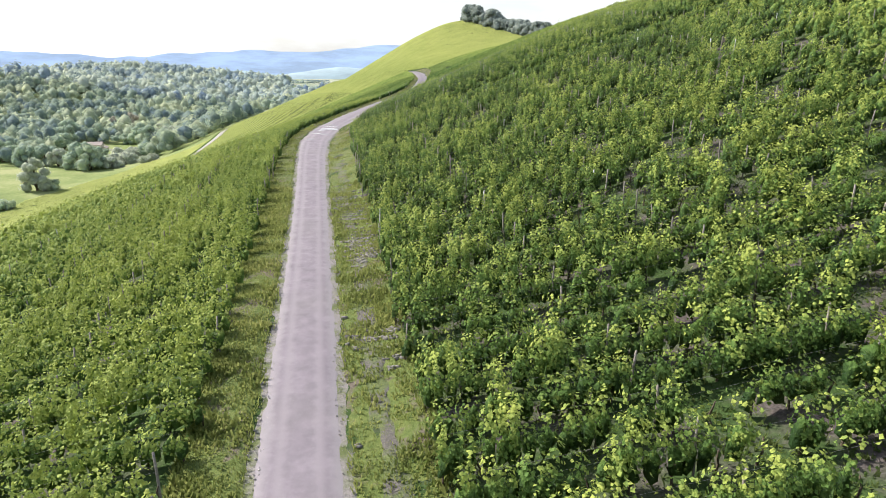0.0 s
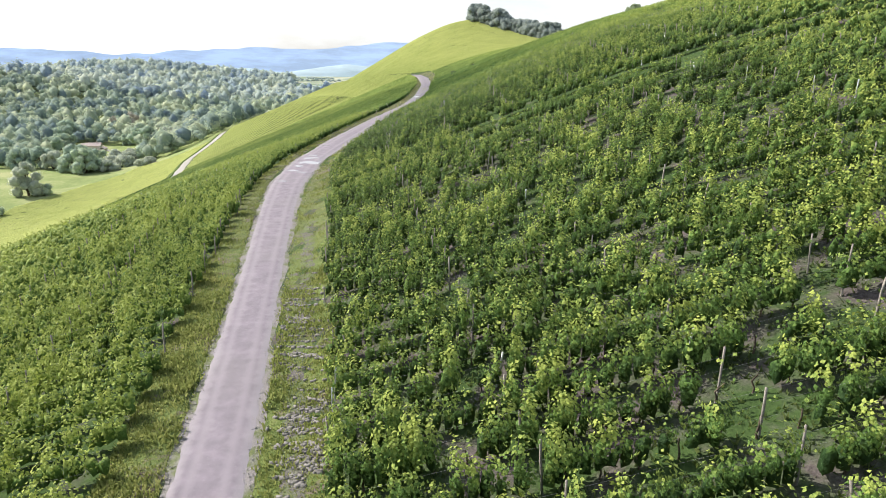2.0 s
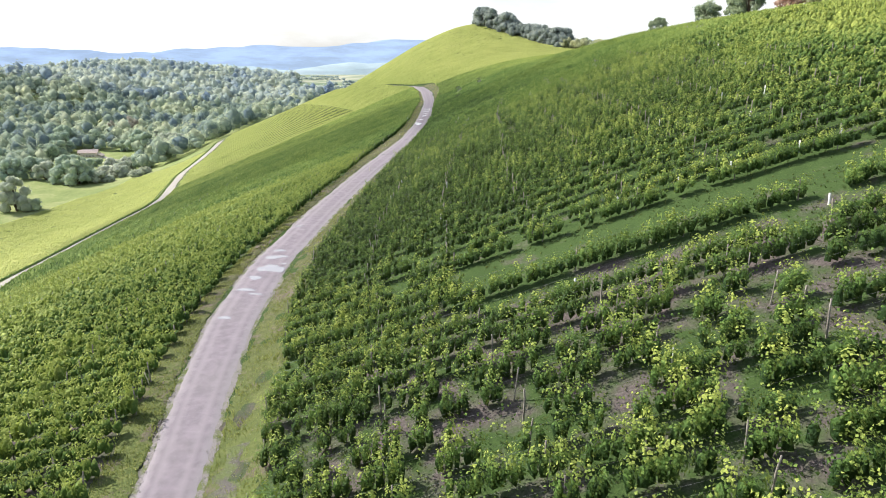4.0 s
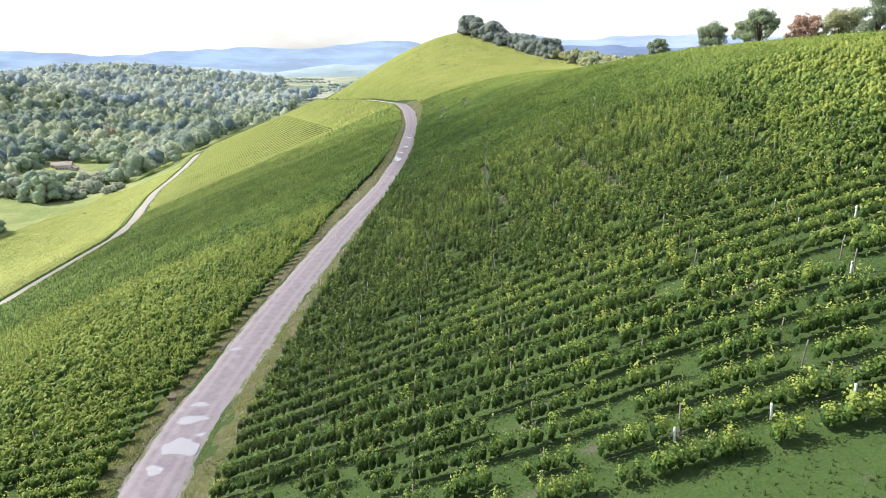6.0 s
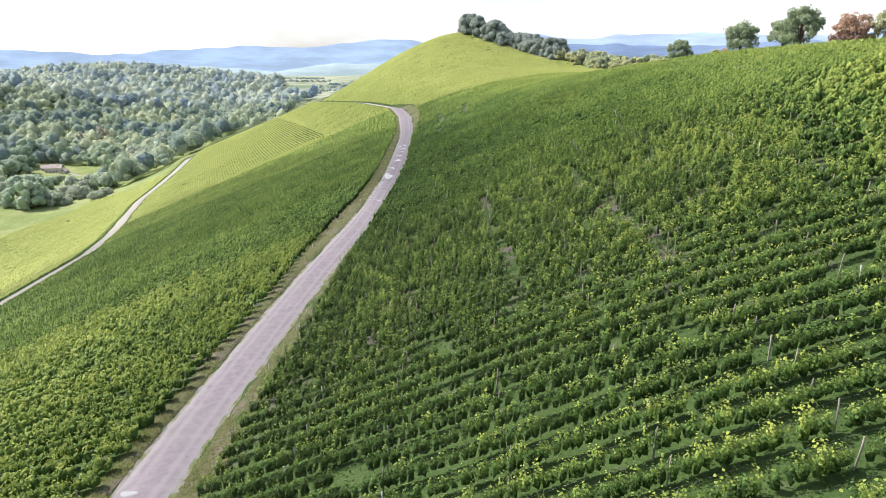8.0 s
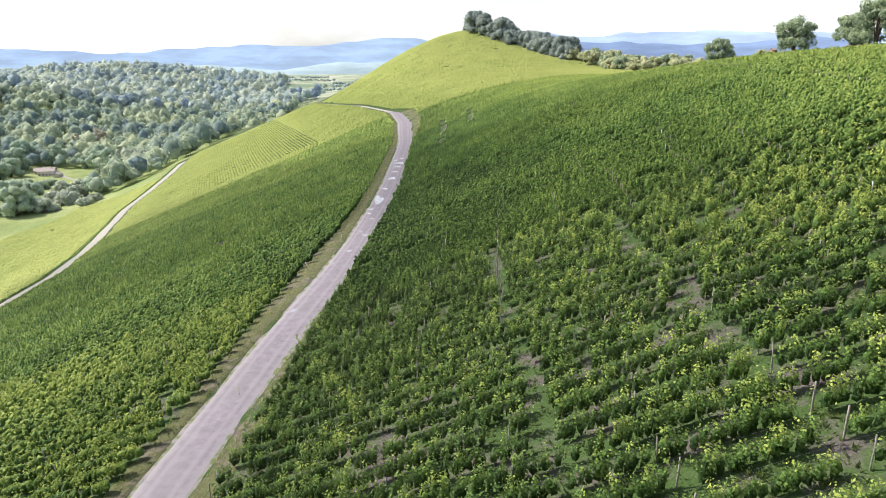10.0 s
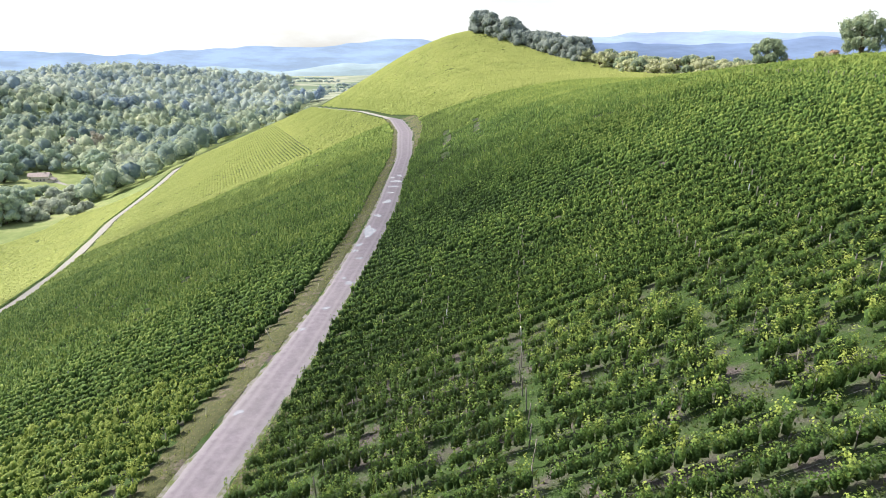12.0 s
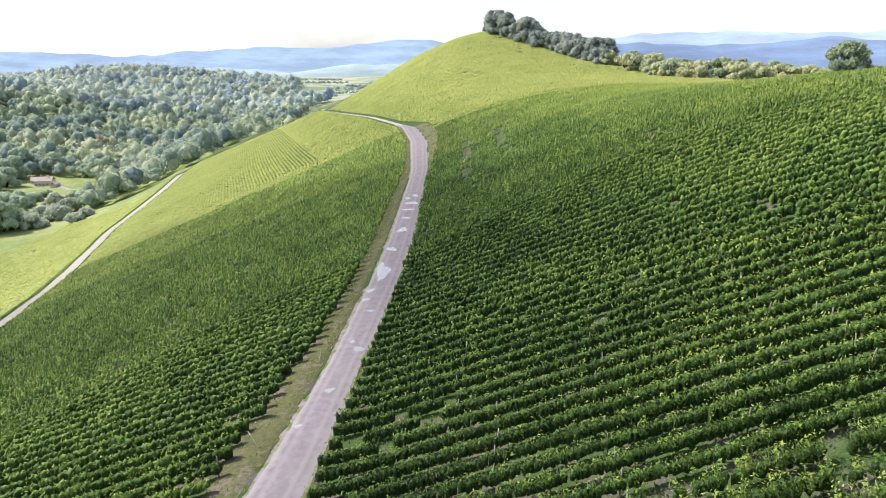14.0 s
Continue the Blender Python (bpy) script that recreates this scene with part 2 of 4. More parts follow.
# ---- the lie of the land ----
def smooth(text, width):
    """A smooth curve through 'at,value' pairs."""
    k, v = np.array([[float(q) for q in pair.split(",")] for pair in text.split()]).T
    s = np.arange(k[0] - 3 * width, k[-1] + 3 * width + 1)
    f = np.interp(s, k, v)
    f = np.where(s < k[0], v[0] + (v[1] - v[0]) / (k[1] - k[0]) * (s - k[0]), f)
    f = np.where(s > k[-1], v[-1] + (v[-1] - v[-2]) / (k[-1] - k[-2]) * (s - k[-1]), f)
    w = np.hanning(2 * width + 1)
    g = np.convolve(np.pad(f, width, mode="edge"), w / w.sum(), "valid")
    return lambda y: np.interp(y, s, g)


# the road's line (past the bend: the track along the hill's foot), its height, half its width, the slopes and the crest beside it
line_x = smooth("-200,34 16,-4.35 46,-10 79,-16.4 91,-18.3 106,-19 127,-18 147,-16.5 165,-14.9 190,-12.1 212,-10.6 229,-9.7 250,-9.2 309,-9.9 354,-13 388,-19 450,-42 617,-99 760,-160 900,-260", 6)
line_z = smooth("-200,-5 0,-2 25,-1.2 45,-0.3 100,1.3 200,2.5 300,4.5 385,7 450,5 617,-6 760,-30 900,-60", 12)
rise = smooth("-200,0.232 20,0.232 45,0.334 80,0.380 110,0.431 160,0.421 240,0.483 385,0.433 450,.40 573,.61 700,.55", 15)
crest = smooth("-200,20.7 60,25.7 136,27.9 170,33.5 210,32.5 250,30.3 330,22.7 430,23.4 500,32 573,47.5 620,41 700,10 800,-40 900,-72", 20)
fall = smooth("-200,.25 20,.27 60,.24 120,.31 185,.37 300,.38 430,.44 617,.42 900,.3", 20)
bend = smooth("-200,.0015 110,.0015 200,0 900,0", 20)
half_width = smooth("-200,1.45 16,1.45 60,1.45 75,1.65 96,2.0 150,1.95 186,2.0 205,1.65 230,1.9 300,1.9 345,2.6 385,2.6 405,1.6 900,1.5", 6)
path_x = smooth("0,-112 150,-118 254,-130 306,-129 333,-139 367,-151 418,-171 464,-183 497,-186 545,-194 606,-208 700,-230", 15)

def softmin(a, b, k):
    h = np.clip(.5 + .5 * (b - a) / k, 0, 1)
    return b + (a - b) * h - k * h * (1 - h)
def swell(x, y, cx, cy, tall, rx, ry):
    return tall * np.exp(-(((x - cx) / rx) ** 2) - ((y - cy) / ry) ** 2)


def height(x, y):
    """The bare ground."""
    x, y = np.asarray(x, float), np.asarray(y, float)
    d = x - line_x(y)
    z0 = line_z(y)
    e = np.maximum(np.abs(d) - 2.4, 0)
    e = e * e / (e + 1.6)
    up = softmin(z0 + rise(y) * e, crest(y), 14) - np.interp(y, [330, 430, 500, 580], [0.1, 0.03, 0.1, 0.28]) * np.maximum(d - 108, 0)
    z = np.where(d > 0, up, z0 - fall(y) * e - bend(y) * e * e)
    floor = -80 - 0.045 * np.clip(y - 560, 0, 200) + 0.018 * np.clip(y - 800, 0, 800)
    floor = floor + swell(x, y, -1020, 2080, 58, 440, 420) + swell(x, y, -930, 1250, 58, 300, 320)
    return -softmin(-z, -floor, 20)


def grid_lines(*spans):
    """Lines of a grid from spans (start, end, step)."""
    return np.unique(np.concatenate([np.arange(a, b, s) for a, b, s in spans]).round(3))


def mesh_from(name, verts, faces, mats, tone=None, smooth_shade=False, slots=None):
    """A mesh from arrays; faces all have the same number of corners."""
    me = bpy.data.meshes.new(name)
    verts, faces = np.asarray(verts, np.float32), np.asarray(faces, np.int32)
    n, k = faces.shape
    me.vertices.add(len(verts))
    me.vertices.foreach_set("co", verts.ravel())
    me.loops.add(n * k)
    me.loops.foreach_set("vertex_index", faces.ravel())
    me.polygons.add(n)
    me.polygons.foreach_set("loop_start", np.arange(0, n * k, k, dtype=np.int32))
    me.polygons.foreach_set("loop_total", np.full(n, k, np.int32))
    if slots is not None:
        me.polygons.foreach_set("material_index", np.asarray(slots, np.int32))
    if smooth_shade:
        me.polygons.foreach_set("use_smooth", np.ones(n, bool))
    for m in mats if isinstance(mats, (list, tuple)) else [mats]:
        me.materials.append(m)
    if tone is not None:
        me.attributes.new("tone", "FLOAT", "POINT").data.foreach_set("value", np.asarray(tone, np.float32))
    me.update(calc_edges=True)
    return me


def sheet(name, xs, ys, z, mat):
    gx, gy = np.meshgrid(xs, ys)
    verts = np.stack([gx, gy, z(gx, gy)], -1).reshape(-1, 3)
    w = len(xs)
    i = (np.arange(len(ys) - 1)[:, None] * w + np.arange(w - 1)).ravel()
    return new(name, mesh_from(name, verts, np.stack([i, i + 1, i + w + 1, i + w], -1), mat, smooth_shade=True))


rng = np.random.default_rng(7)


def wobble(x, y, size, seed=0.0):
    """Cheap smooth noise in -1 to 1."""
    x, y = np.asarray(x) / size + seed * 17.3, np.asarray(y) / size - seed * 9.1
    return (np.sin(x * 1.7 + 1.3 * np.sin(y * 1.1 + seed)) + np.sin(y * 2.1 + 1.7 * np.sin(x * 0.9 - seed)) + np.sin((x + y) * 1.3 + 2.1 * np.sin((x - y) * 0.7))) / 3


left_edge = smooth("-200,-3.8 80,-4.0 124,-3.7 160,-3.9 178,-5.6 190,-5.8 212,-4.9 300,-4.2 385,-4.5 900,-4", 5)
right_edge = smooth("-200,4.2 40,4.7 81,5.2 121,4.8 150,4.4 170,3.4 188,2.6 300,2.4 325,4.4 355,6.6 385,8.2 410,4.0 900,3.5", 5)


# ---- ground, road, track ----
def ground_z(x, y):
    near = np.abs(x - line_x(y))
    rough = 0.10 * wobble(x, y, 1.6) + 0.16 * wobble(x, y, 5.3, 2)
    return height(x, y) + rough * np.clip((near - 2.2) / 2, 0, 1) - 0.10 * (near < half_width(y) + 0.3)


gx = grid_lines((-5200, -1400, 200), (-1400, -300, 35), (-300, -70, 8), (-60, 60, 1.5), (-70, -60, 2), (60, 160, 4), (160, 600, 30), (600, 5300, 250))
gy = grid_lines((-400, -20, 20), (-20, 130, 2.0), (130, 300, 2.8), (300, 460, 4), (460, 760, 7), (760, 2600, 35), (2600, 5300, 200))
tagged(sheet("ground", gx, gy, ground_z, GROUND), "grassy vineyard hillside falling to valley meadows", "ground", kind="structure")


def ribbon(name, ys, centre, half, lift, mat, across=7, crown=0.05, ragged=0.0, surface=height):
    """A strip laid along a line on the ground, slightly crowned, with ragged edges."""
    ys = np.asarray(ys)
    c, h = centre(ys), half(ys)
    u = np.linspace(-1, 1, across)
    t = np.gradient(c, ys)
    side = np.stack([np.ones_like(t), -t], -1) / np.sqrt(1 + t * t)[:, None]
    edge = ragged * np.stack([wobble(ys, 0 * ys, 0.7, 3) + rng.normal(0, 0.5, len(ys)), wobble(ys, 0 * ys, 0.9, 5) + rng.normal(0, 0.5, len(ys))], -1)
    off = u[None] * h[:, None] + np.where(u < -0.99, -1, 0)[None] * edge[:, :1] + np.where(u > 0.99, 1, 0)[None] * edge[:, 1:]
    x = c[:, None] + off * side[:, :1]
    y = ys[:, None] + off * side[:, 1:]
    z = surface(x, y) + lift + crown * (1 - u[None] ** 2) - 0.05 * (np.abs(u) > 0.99)
    w = across
    i = (np.arange(len(ys) - 1)[:, None] * w + np.arange(w - 1)).ravel()
    return new(name, mesh_from(name, np.stack([x, y, z], -1).reshape(-1, 3), np.stack([i, i + 1, i + w + 1, i + w], -1), mat, np.tile(np.abs(u), len(ys)), smooth_shade=True))


ROAD_Y = np.concatenate([np.arange(-60, 130, 0.4), np.arange(130, 402, 0.8)])
tagged(ribbon("road", ROAD_Y, line_x, half_width, 0.03, ROAD, 11, ragged=0.05), "narrow pale grey worn asphalt vineyard road", "road", kind="structure")
tagged(ribbon("shoulder", ROAD_Y, line_x, lambda y: half_width(y) + 0.50 + 0.12 * wobble(y, 0 * y, 6, 1), 0.0, DIRT, 7, 0.0, 0.15), "gravelly dirt shoulder beside the road", "shoulder", kind="structure")
VERGE_Y = np.concatenate([np.arange(-20, 130, 0.6), np.arange(130, 392, 1.2)])
for side, edge, word in ((-1, left_edge, "below"), (1, right_edge, "above")):
    middle = lambda y: line_x(y) + side * (half_width(y) + 0.25 + np.abs(edge(y)) + 0.3) / 2
    tagged(ribbon("verge", VERGE_Y, middle, lambda y: np.maximum(np.abs(edge(y)) + 0.05 - half_width(y), 0.4) / 2, 0.05, TURF, 7, 0.0, 0.22, ground_z), f"uneven yellow-green turf verge {word} the road", "verge", kind="structure")
BANK_Y = np.arange(4, 74, 0.5)
tagged(ribbon("stony_bank", BANK_Y, lambda y: line_x(y) + 3.15 + 0.25 * wobble(y, 0 * y, 7, 3), lambda y: 0.62 + 0.3 * wobble(y, 0 * y, 4, 8), 0.08, SCREE_BANK, 5, 0.0, 0.3, ground_z), "grey stony strip of bank below the vines", "bank", kind="structure")
TRACK_Y = np.arange(396, 760, 2.0)
tagged(ribbon("hill_track", TRACK_Y, line_x, lambda y: 1.6 + 0 * y, 0.06, TRACK, 5, 0.03, 0.2), "pale gravel track round the foot of the hill", "track", kind="structure")
PATH_Y = np.arange(60, 610, 2.0)
tagged(ribbon("lower_path", PATH_Y, path_x, lambda y: 3.1 + 0 * y, 0.35, PATH_GRAVEL, 5, 0.03, 0.15), "pale gravel path across the lower slope", "path", kind="structure")


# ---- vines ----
FLIGHT_Y = np.arange(0, 149, 1.5)  # the camera's flight line over the slope; leaves near it are built finest
FLIGHT = np.stack([np.interp(FLIGHT_Y, [0, 45, 110, 148], [0.3, 0.5, 4.0, 1.5]), FLIGHT_Y, np.interp(FLIGHT_Y, [0, 8, 25, 65, 148], [11.7, 11.4, 17.3, 30.4, 33.0])], -1)


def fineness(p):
    """How far a spot in the camera's view lies from its flight line, set far when off view: it sets the size of the
    leaves there.
    """
    d = p[:, None] - FLIGHT[None]
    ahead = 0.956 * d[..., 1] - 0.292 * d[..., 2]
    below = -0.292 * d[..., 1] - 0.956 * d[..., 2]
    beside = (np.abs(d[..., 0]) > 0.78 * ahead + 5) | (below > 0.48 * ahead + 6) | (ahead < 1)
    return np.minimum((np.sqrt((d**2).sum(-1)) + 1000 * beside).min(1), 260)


def leaves(points, out, size, tone, fold=False, plump=0.34, jitter=0.5):
    """Leaves about the given points, facing roughly along out: single pointed blades, or folded pairs for near ones."""
    n = len(points)
    out = out + rng.normal(0, jitter, (n, 3))
    out /= np.linalg.norm(out, axis=1, keepdims=True) + 1e-9
    droop = np.stack([rng.normal(0, 0.6, n), rng.normal(0, 0.6, n), rng.choice([-1.0, 1.0], n, p=[0.35, 0.65])], -1)
    rib = droop - (droop * out).sum(1, keepdims=True) * out
    rib /= np.linalg.norm(rib, axis=1, keepdims=True) + 1e-9
    wide = np.cross(out, rib)
    s = (size * rng.uniform(0.65, 1.35, n))[:, None]
    if fold:
        a, b = points - rib * s * 0.5, points + rib * s * 0.62
        dip = out * s * -0.16
        v = np.stack([a, b, points + wide * s * 0.52 + dip, points - wide * s * 0.52 + dip], 1).reshape(-1, 3)
        i = np.arange(n)[:, None] * 4
        return v, np.concatenate([i + [0, 1, 2], i + [1, 0, 3]], 1).reshape(-1, 3), np.repeat(tone, 4)
    k = rng.uniform(-0.3, 0.3, (n, 1))
    v = np.stack([points - rib * s * 0.55 + wide * s * plump, points - rib * s * (0.55 + k) - wide * s * plump, points + rib * s * 0.8 + wide * s * k], 1).reshape(-1, 3)
    return v, np.arange(3 * n).reshape(-1, 3), np.repeat(tone, 3)


row_turn = smooth("-200,.05 20,.05 60,-.02 86,-.07 98,-.04 120,-.03 160,-.02 178,-.06 192,-.13 212,-.20 240,-.24 380,-.22", 8)


def slant(x, y0, right):
    """How a row that leaves the road at y0 runs."""
    return y0 + (row_turn(y0) if right else 0.04) * (x - line_x(y0))


def row_points(y0, d0, d1, right):
    """The row's foot line: stations each 0.6 m."""
    n = max(int(abs(d1 - d0) / 0.6), 2)
    x = line_x(y0) + np.linspace(d0, d1, n)
    y = slant(x, y0, right)
    return np.stack([x, y, height(x, y)], -1)


def lumps(p, along, side, low, top, reach, length, near_ones, tone):
    """Bushy bodies of vines: rough four-sided heads on a skirt, one for each spot, shaded feet and lit crests in their
    tone; the skirt is left out far from the flight line.
    """
    n = len(p)
    turn = rng.uniform(0, 1.57, n)
    lean = rng.normal(0, 0.10, (n, 2))
    V, T = [], []
    for k in range(4):
        a = turn + k * 1.5708 + rng.normal(0, 0.25, n)
        u, w = np.cos(a) * length, np.sin(a) * reach
        h = np.where(near_ones, rng.uniform(0.45, 0.80, n), rng.uniform(0.08, 0.48, n))
        g = rng.uniform(0.75, 1.25, n)
        V.append(p + along * (u * g + lean[:, 0] * h)[:, None] + side * (w * g + lean[:, 1] * h)[:, None] + np.stack([0 * h, 0 * h, low + (top - low) * h], -1))
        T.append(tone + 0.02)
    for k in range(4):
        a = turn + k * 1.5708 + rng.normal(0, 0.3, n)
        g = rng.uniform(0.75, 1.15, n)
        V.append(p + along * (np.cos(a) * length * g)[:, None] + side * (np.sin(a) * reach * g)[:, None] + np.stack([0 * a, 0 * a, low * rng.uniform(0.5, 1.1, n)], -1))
        # shade at the foot is put into the skirt's tone, sun into the crest's
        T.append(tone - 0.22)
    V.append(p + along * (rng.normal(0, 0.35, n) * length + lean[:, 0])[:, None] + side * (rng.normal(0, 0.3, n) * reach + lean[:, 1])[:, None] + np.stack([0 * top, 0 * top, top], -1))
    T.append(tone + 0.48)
    i = np.arange(n)[:, None] * 9
    roof = np.concatenate([i + [k, (k + 1) % 4, 8] for k in range(4)], 1).reshape(-1, 3)
    j = i[near_ones]
    skirt = np.concatenate([np.concatenate([j + [4 + k, 4 + (k + 1) % 4, (k + 1) % 4], j + [4 + k, (k + 1) % 4, k]], 1) for k in range(4)], 1).reshape(-1, 3)
    return np.stack(V, 1).reshape(-1, 3), np.concatenate([roof, skirt]), np.stack(T, 1).ravel()


def foliage(y0, foot, style):
    """One row's leaves: a bushy body for each stock and a coat of leaves on its canes, their size following the
    distance from the camera's flight line.
    """
    span = np.concatenate([[0], np.cumsum(np.linalg.norm(np.diff(foot, axis=0), axis=1))])
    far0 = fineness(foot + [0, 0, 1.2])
    pitch = np.interp(far0, [60, 120, 200, 255], [0.46, 0.42, 0.60, 0.95]) * style["pitch"]
    count = np.concatenate([[0], np.cumsum(np.diff(span) / pitch[1:])])
    n = max(int(count[-1]), 3)
    s = np.interp(np.linspace(0, count[-1], n) + rng.normal(0, 0.17, n), count, span)
    p = np.stack([np.interp(s, span, foot[:, k]) for k in range(3)], -1)
    far, gap_m = np.interp(s, span, far0), np.interp(s, span, pitch)
    x, y = p[:, 0], p[:, 1]
    gap = wobble(x, y * 0.5, 1.9, style["seed"]) + 0.55 * wobble(x, y, 6.5, 4)
    d = np.abs(x - line_x(y0)) if y0 else 30 + 0 * x
    alive = gap > style["gap"] + style["thin"] * np.interp(d, [14, 34], [-0.3, 0.06])
    # sunny: leaf tone lightened away from the road in place of stronger sun
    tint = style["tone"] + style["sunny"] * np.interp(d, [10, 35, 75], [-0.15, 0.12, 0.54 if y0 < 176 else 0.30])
    for gx0, ya, yb in style["lanes"]:
        alive &= ~((np.abs(x - gx0 - 0.5 * wobble(y, x, 5, 2)) < (0.6 if yb < 200 else 1.0)) & (y > ya) & (y < yb) & (wobble(y, 0 * y, 2.2, 6) > -0.45))
    stock = np.floor(s / 1.35).astype(int)  # whole stocks are missing here and there
    alive &= rng.random(stock.max() + 1)[stock] > style["miss"] * np.interp(d, [6, 18], [0.4, 1.0])
    # each stock is a bush of its own, thinner where it meets the next
    bushy = 1.0 if style["pitch"] == 1 else 0.3
    between = np.abs((s / 1.35) % 1 - 0.5) * 2
    clump = 0.5 * wobble(x, y * 3, 0.85, style["seed"]) + bushy * (rng.normal(0, 0.36, stock.max() + 1)[stock] - 0.5 * (between**2 - 0.33)) + rng.normal(0, 0.25, n)
    alive &= clump > 0.35 * style["bush"] - 1.0
    crest_z = style["top"] * (1.0 if 0 < y0 < 78 else 0.82)
    top = crest_z + (style["uneven"] + 0.26 * style["clump"]) * clump + rng.normal(0, 0.5 * style["rough"], n) + 0.12 * wobble(x, y, 7, 8)
    low = 0.42 + 0.12 * wobble(x, y, 1.1, 9)
    wide = style["wide"] * np.clip(1 + 0.25 * clump, 0.6, 1.5)
    along = np.stack([np.interp(s, span, np.gradient(foot[:, k], span)) for k in range(3)], -1)
    along /= np.linalg.norm(along, axis=1, keepdims=True)
    side = np.cross(along, [0, 0, 1.0])
    V, F, T, base = [], [], [], 0
    k = np.nonzero(alive)[0]
    if len(k):
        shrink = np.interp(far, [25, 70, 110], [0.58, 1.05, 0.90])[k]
        # inner shade put into near bodies' tone; far bodies lightened, stock gaps darkened
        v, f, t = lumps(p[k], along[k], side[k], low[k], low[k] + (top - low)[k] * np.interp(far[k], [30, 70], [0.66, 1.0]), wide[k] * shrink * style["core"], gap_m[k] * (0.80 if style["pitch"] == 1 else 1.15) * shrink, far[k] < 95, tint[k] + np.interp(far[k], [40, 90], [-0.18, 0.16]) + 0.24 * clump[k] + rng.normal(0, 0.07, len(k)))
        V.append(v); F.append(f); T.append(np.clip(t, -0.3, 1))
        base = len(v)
    # the coat: leaves along canes that rise from each stock and lean out, most on the side that faces the camera
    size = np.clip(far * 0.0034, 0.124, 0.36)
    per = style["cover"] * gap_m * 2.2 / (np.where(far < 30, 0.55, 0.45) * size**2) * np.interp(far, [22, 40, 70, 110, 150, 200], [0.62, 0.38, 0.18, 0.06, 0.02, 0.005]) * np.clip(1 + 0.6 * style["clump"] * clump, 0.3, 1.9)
    at = np.repeat(np.arange(n), rng.poisson(np.where(alive, per, per * style["weak"])))
    if len(at):
        m, canes = len(at), 4
        c = rng.integers(0, canes, m)
        tip_up = rng.normal(0.02, style["rough"], (n, canes)) + np.where(rng.random((n, canes)) < style["shoot"], rng.uniform(0.1, 0.45, (n, canes)), 0)
        tip_on = rng.normal(0, 0.24, (n, canes))
        tip_off = rng.normal(0, 0.05 + 0.8 * style["spread"], (n, canes))
        h = rng.beta(1.7, 0.95, m)
        h = np.where(far[at] > 85, 0.55 + 0.47 * h, h)
        sign = np.where(rng.random(m) < 0.70, 1.0, -1.0) * style["front"]
        slim = np.interp(h, [0, 0.25, 0.6, 0.85, 1.0], [0.45, 0.7, 1.0, 0.85, 0.25])
        off = sign * wide[at] * slim * rng.uniform(0.35, 1.08, m) + tip_off[at, c] * h**1.5
        slide = tip_on[at, c] * h + rng.normal(0, 0.11, m) + rng.uniform(-0.32, 0.32, m) * gap_m[at] * (1 - 0.7 * h)
        q = p[at] + along[at] * slide[:, None] + side[at] * off[:, None]
        rise_to = np.maximum(top[at] + tip_up[at, c], 0.9)
        q[:, 2] += low[at] * 0.8 + (rise_to - low[at] * 0.8) * h + rng.normal(0, 0.05, m)
        bulge = (off - 0.5 * tip_off[at, c] * h**1.5) / wide[at]
        out = side[at] * bulge[:, None] + along[at] * np.clip(slide / 0.32, -1.6, 1.6)[:, None] + np.stack([0 * h, 0 * h, 1.5 * (h - 0.35)], -1)
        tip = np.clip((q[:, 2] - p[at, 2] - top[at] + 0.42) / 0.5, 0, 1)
        # lit crests, shaded feet and gaps go into the tone, with yellow young tips
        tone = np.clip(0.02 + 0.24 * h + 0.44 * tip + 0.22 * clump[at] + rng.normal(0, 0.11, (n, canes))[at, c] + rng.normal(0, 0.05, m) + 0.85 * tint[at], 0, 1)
        close = far[at] < 30
        for sel, fold in ((close, True), (~close, False)):
            if sel.any():
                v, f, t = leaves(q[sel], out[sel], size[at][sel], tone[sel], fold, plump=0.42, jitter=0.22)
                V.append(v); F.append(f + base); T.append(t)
                base += len(v)
    if not V:
        return None
    return np.concatenate(V), np.concatenate(F), np.concatenate(T)


def part(name, me, parent, label=""):
    ob = new(name, me)
    ob.parent = parent
    return tagged(ob, label)


def tube_mesh(name, pts, radii, mat, sides=6):
    """A bent, tapering tube through points."""
    pts = np.asarray(pts, float)
    t = np.gradient(pts, axis=0)
    t /= np.linalg.norm(t, axis=1, keepdims=True)
    a = np.cross(t, [0.31, 0.95, 0.05])
    a /= np.linalg.norm(a, axis=1, keepdims=True)
    b = np.cross(t, a)
    ang = np.arange(sides) / sides * 2 * np.pi
    r = np.asarray(radii)[:, None, None]
    v = pts[:, None] + r * (a[:, None] * np.cos(ang)[None, :, None] + b[:, None] * np.sin(ang)[None, :, None])
    n = len(pts)
    i, j = np.meshgrid(np.arange(n - 1), np.arange(sides), indexing="ij")
    q = np.stack([i * sides + j, i * sides + (j + 1) % sides, (i + 1) * sides + (j + 1) % sides, (i + 1) * sides + j], -1).reshape(-1, 4)
    v = np.concatenate([v.reshape(-1, 3), pts[-1:] + t[-1:] * radii[-1] * 0.4])
    cap = np.stack([(n - 1) * sides + np.arange(sides), (n - 1) * sides + (np.arange(sides) + 1) % sides, np.full(sides, n * sides)], -1)
    tri = np.concatenate([q[:, [0, 1, 2]], q[:, [0, 2, 3]], cap])
    return v, tri


def joined(pieces):
    V, F, base = [], [], 0
    for v, f in pieces:
        V.append(v); F.append(f + base); base += len(v)
    return np.concatenate(V), np.concatenate(F)


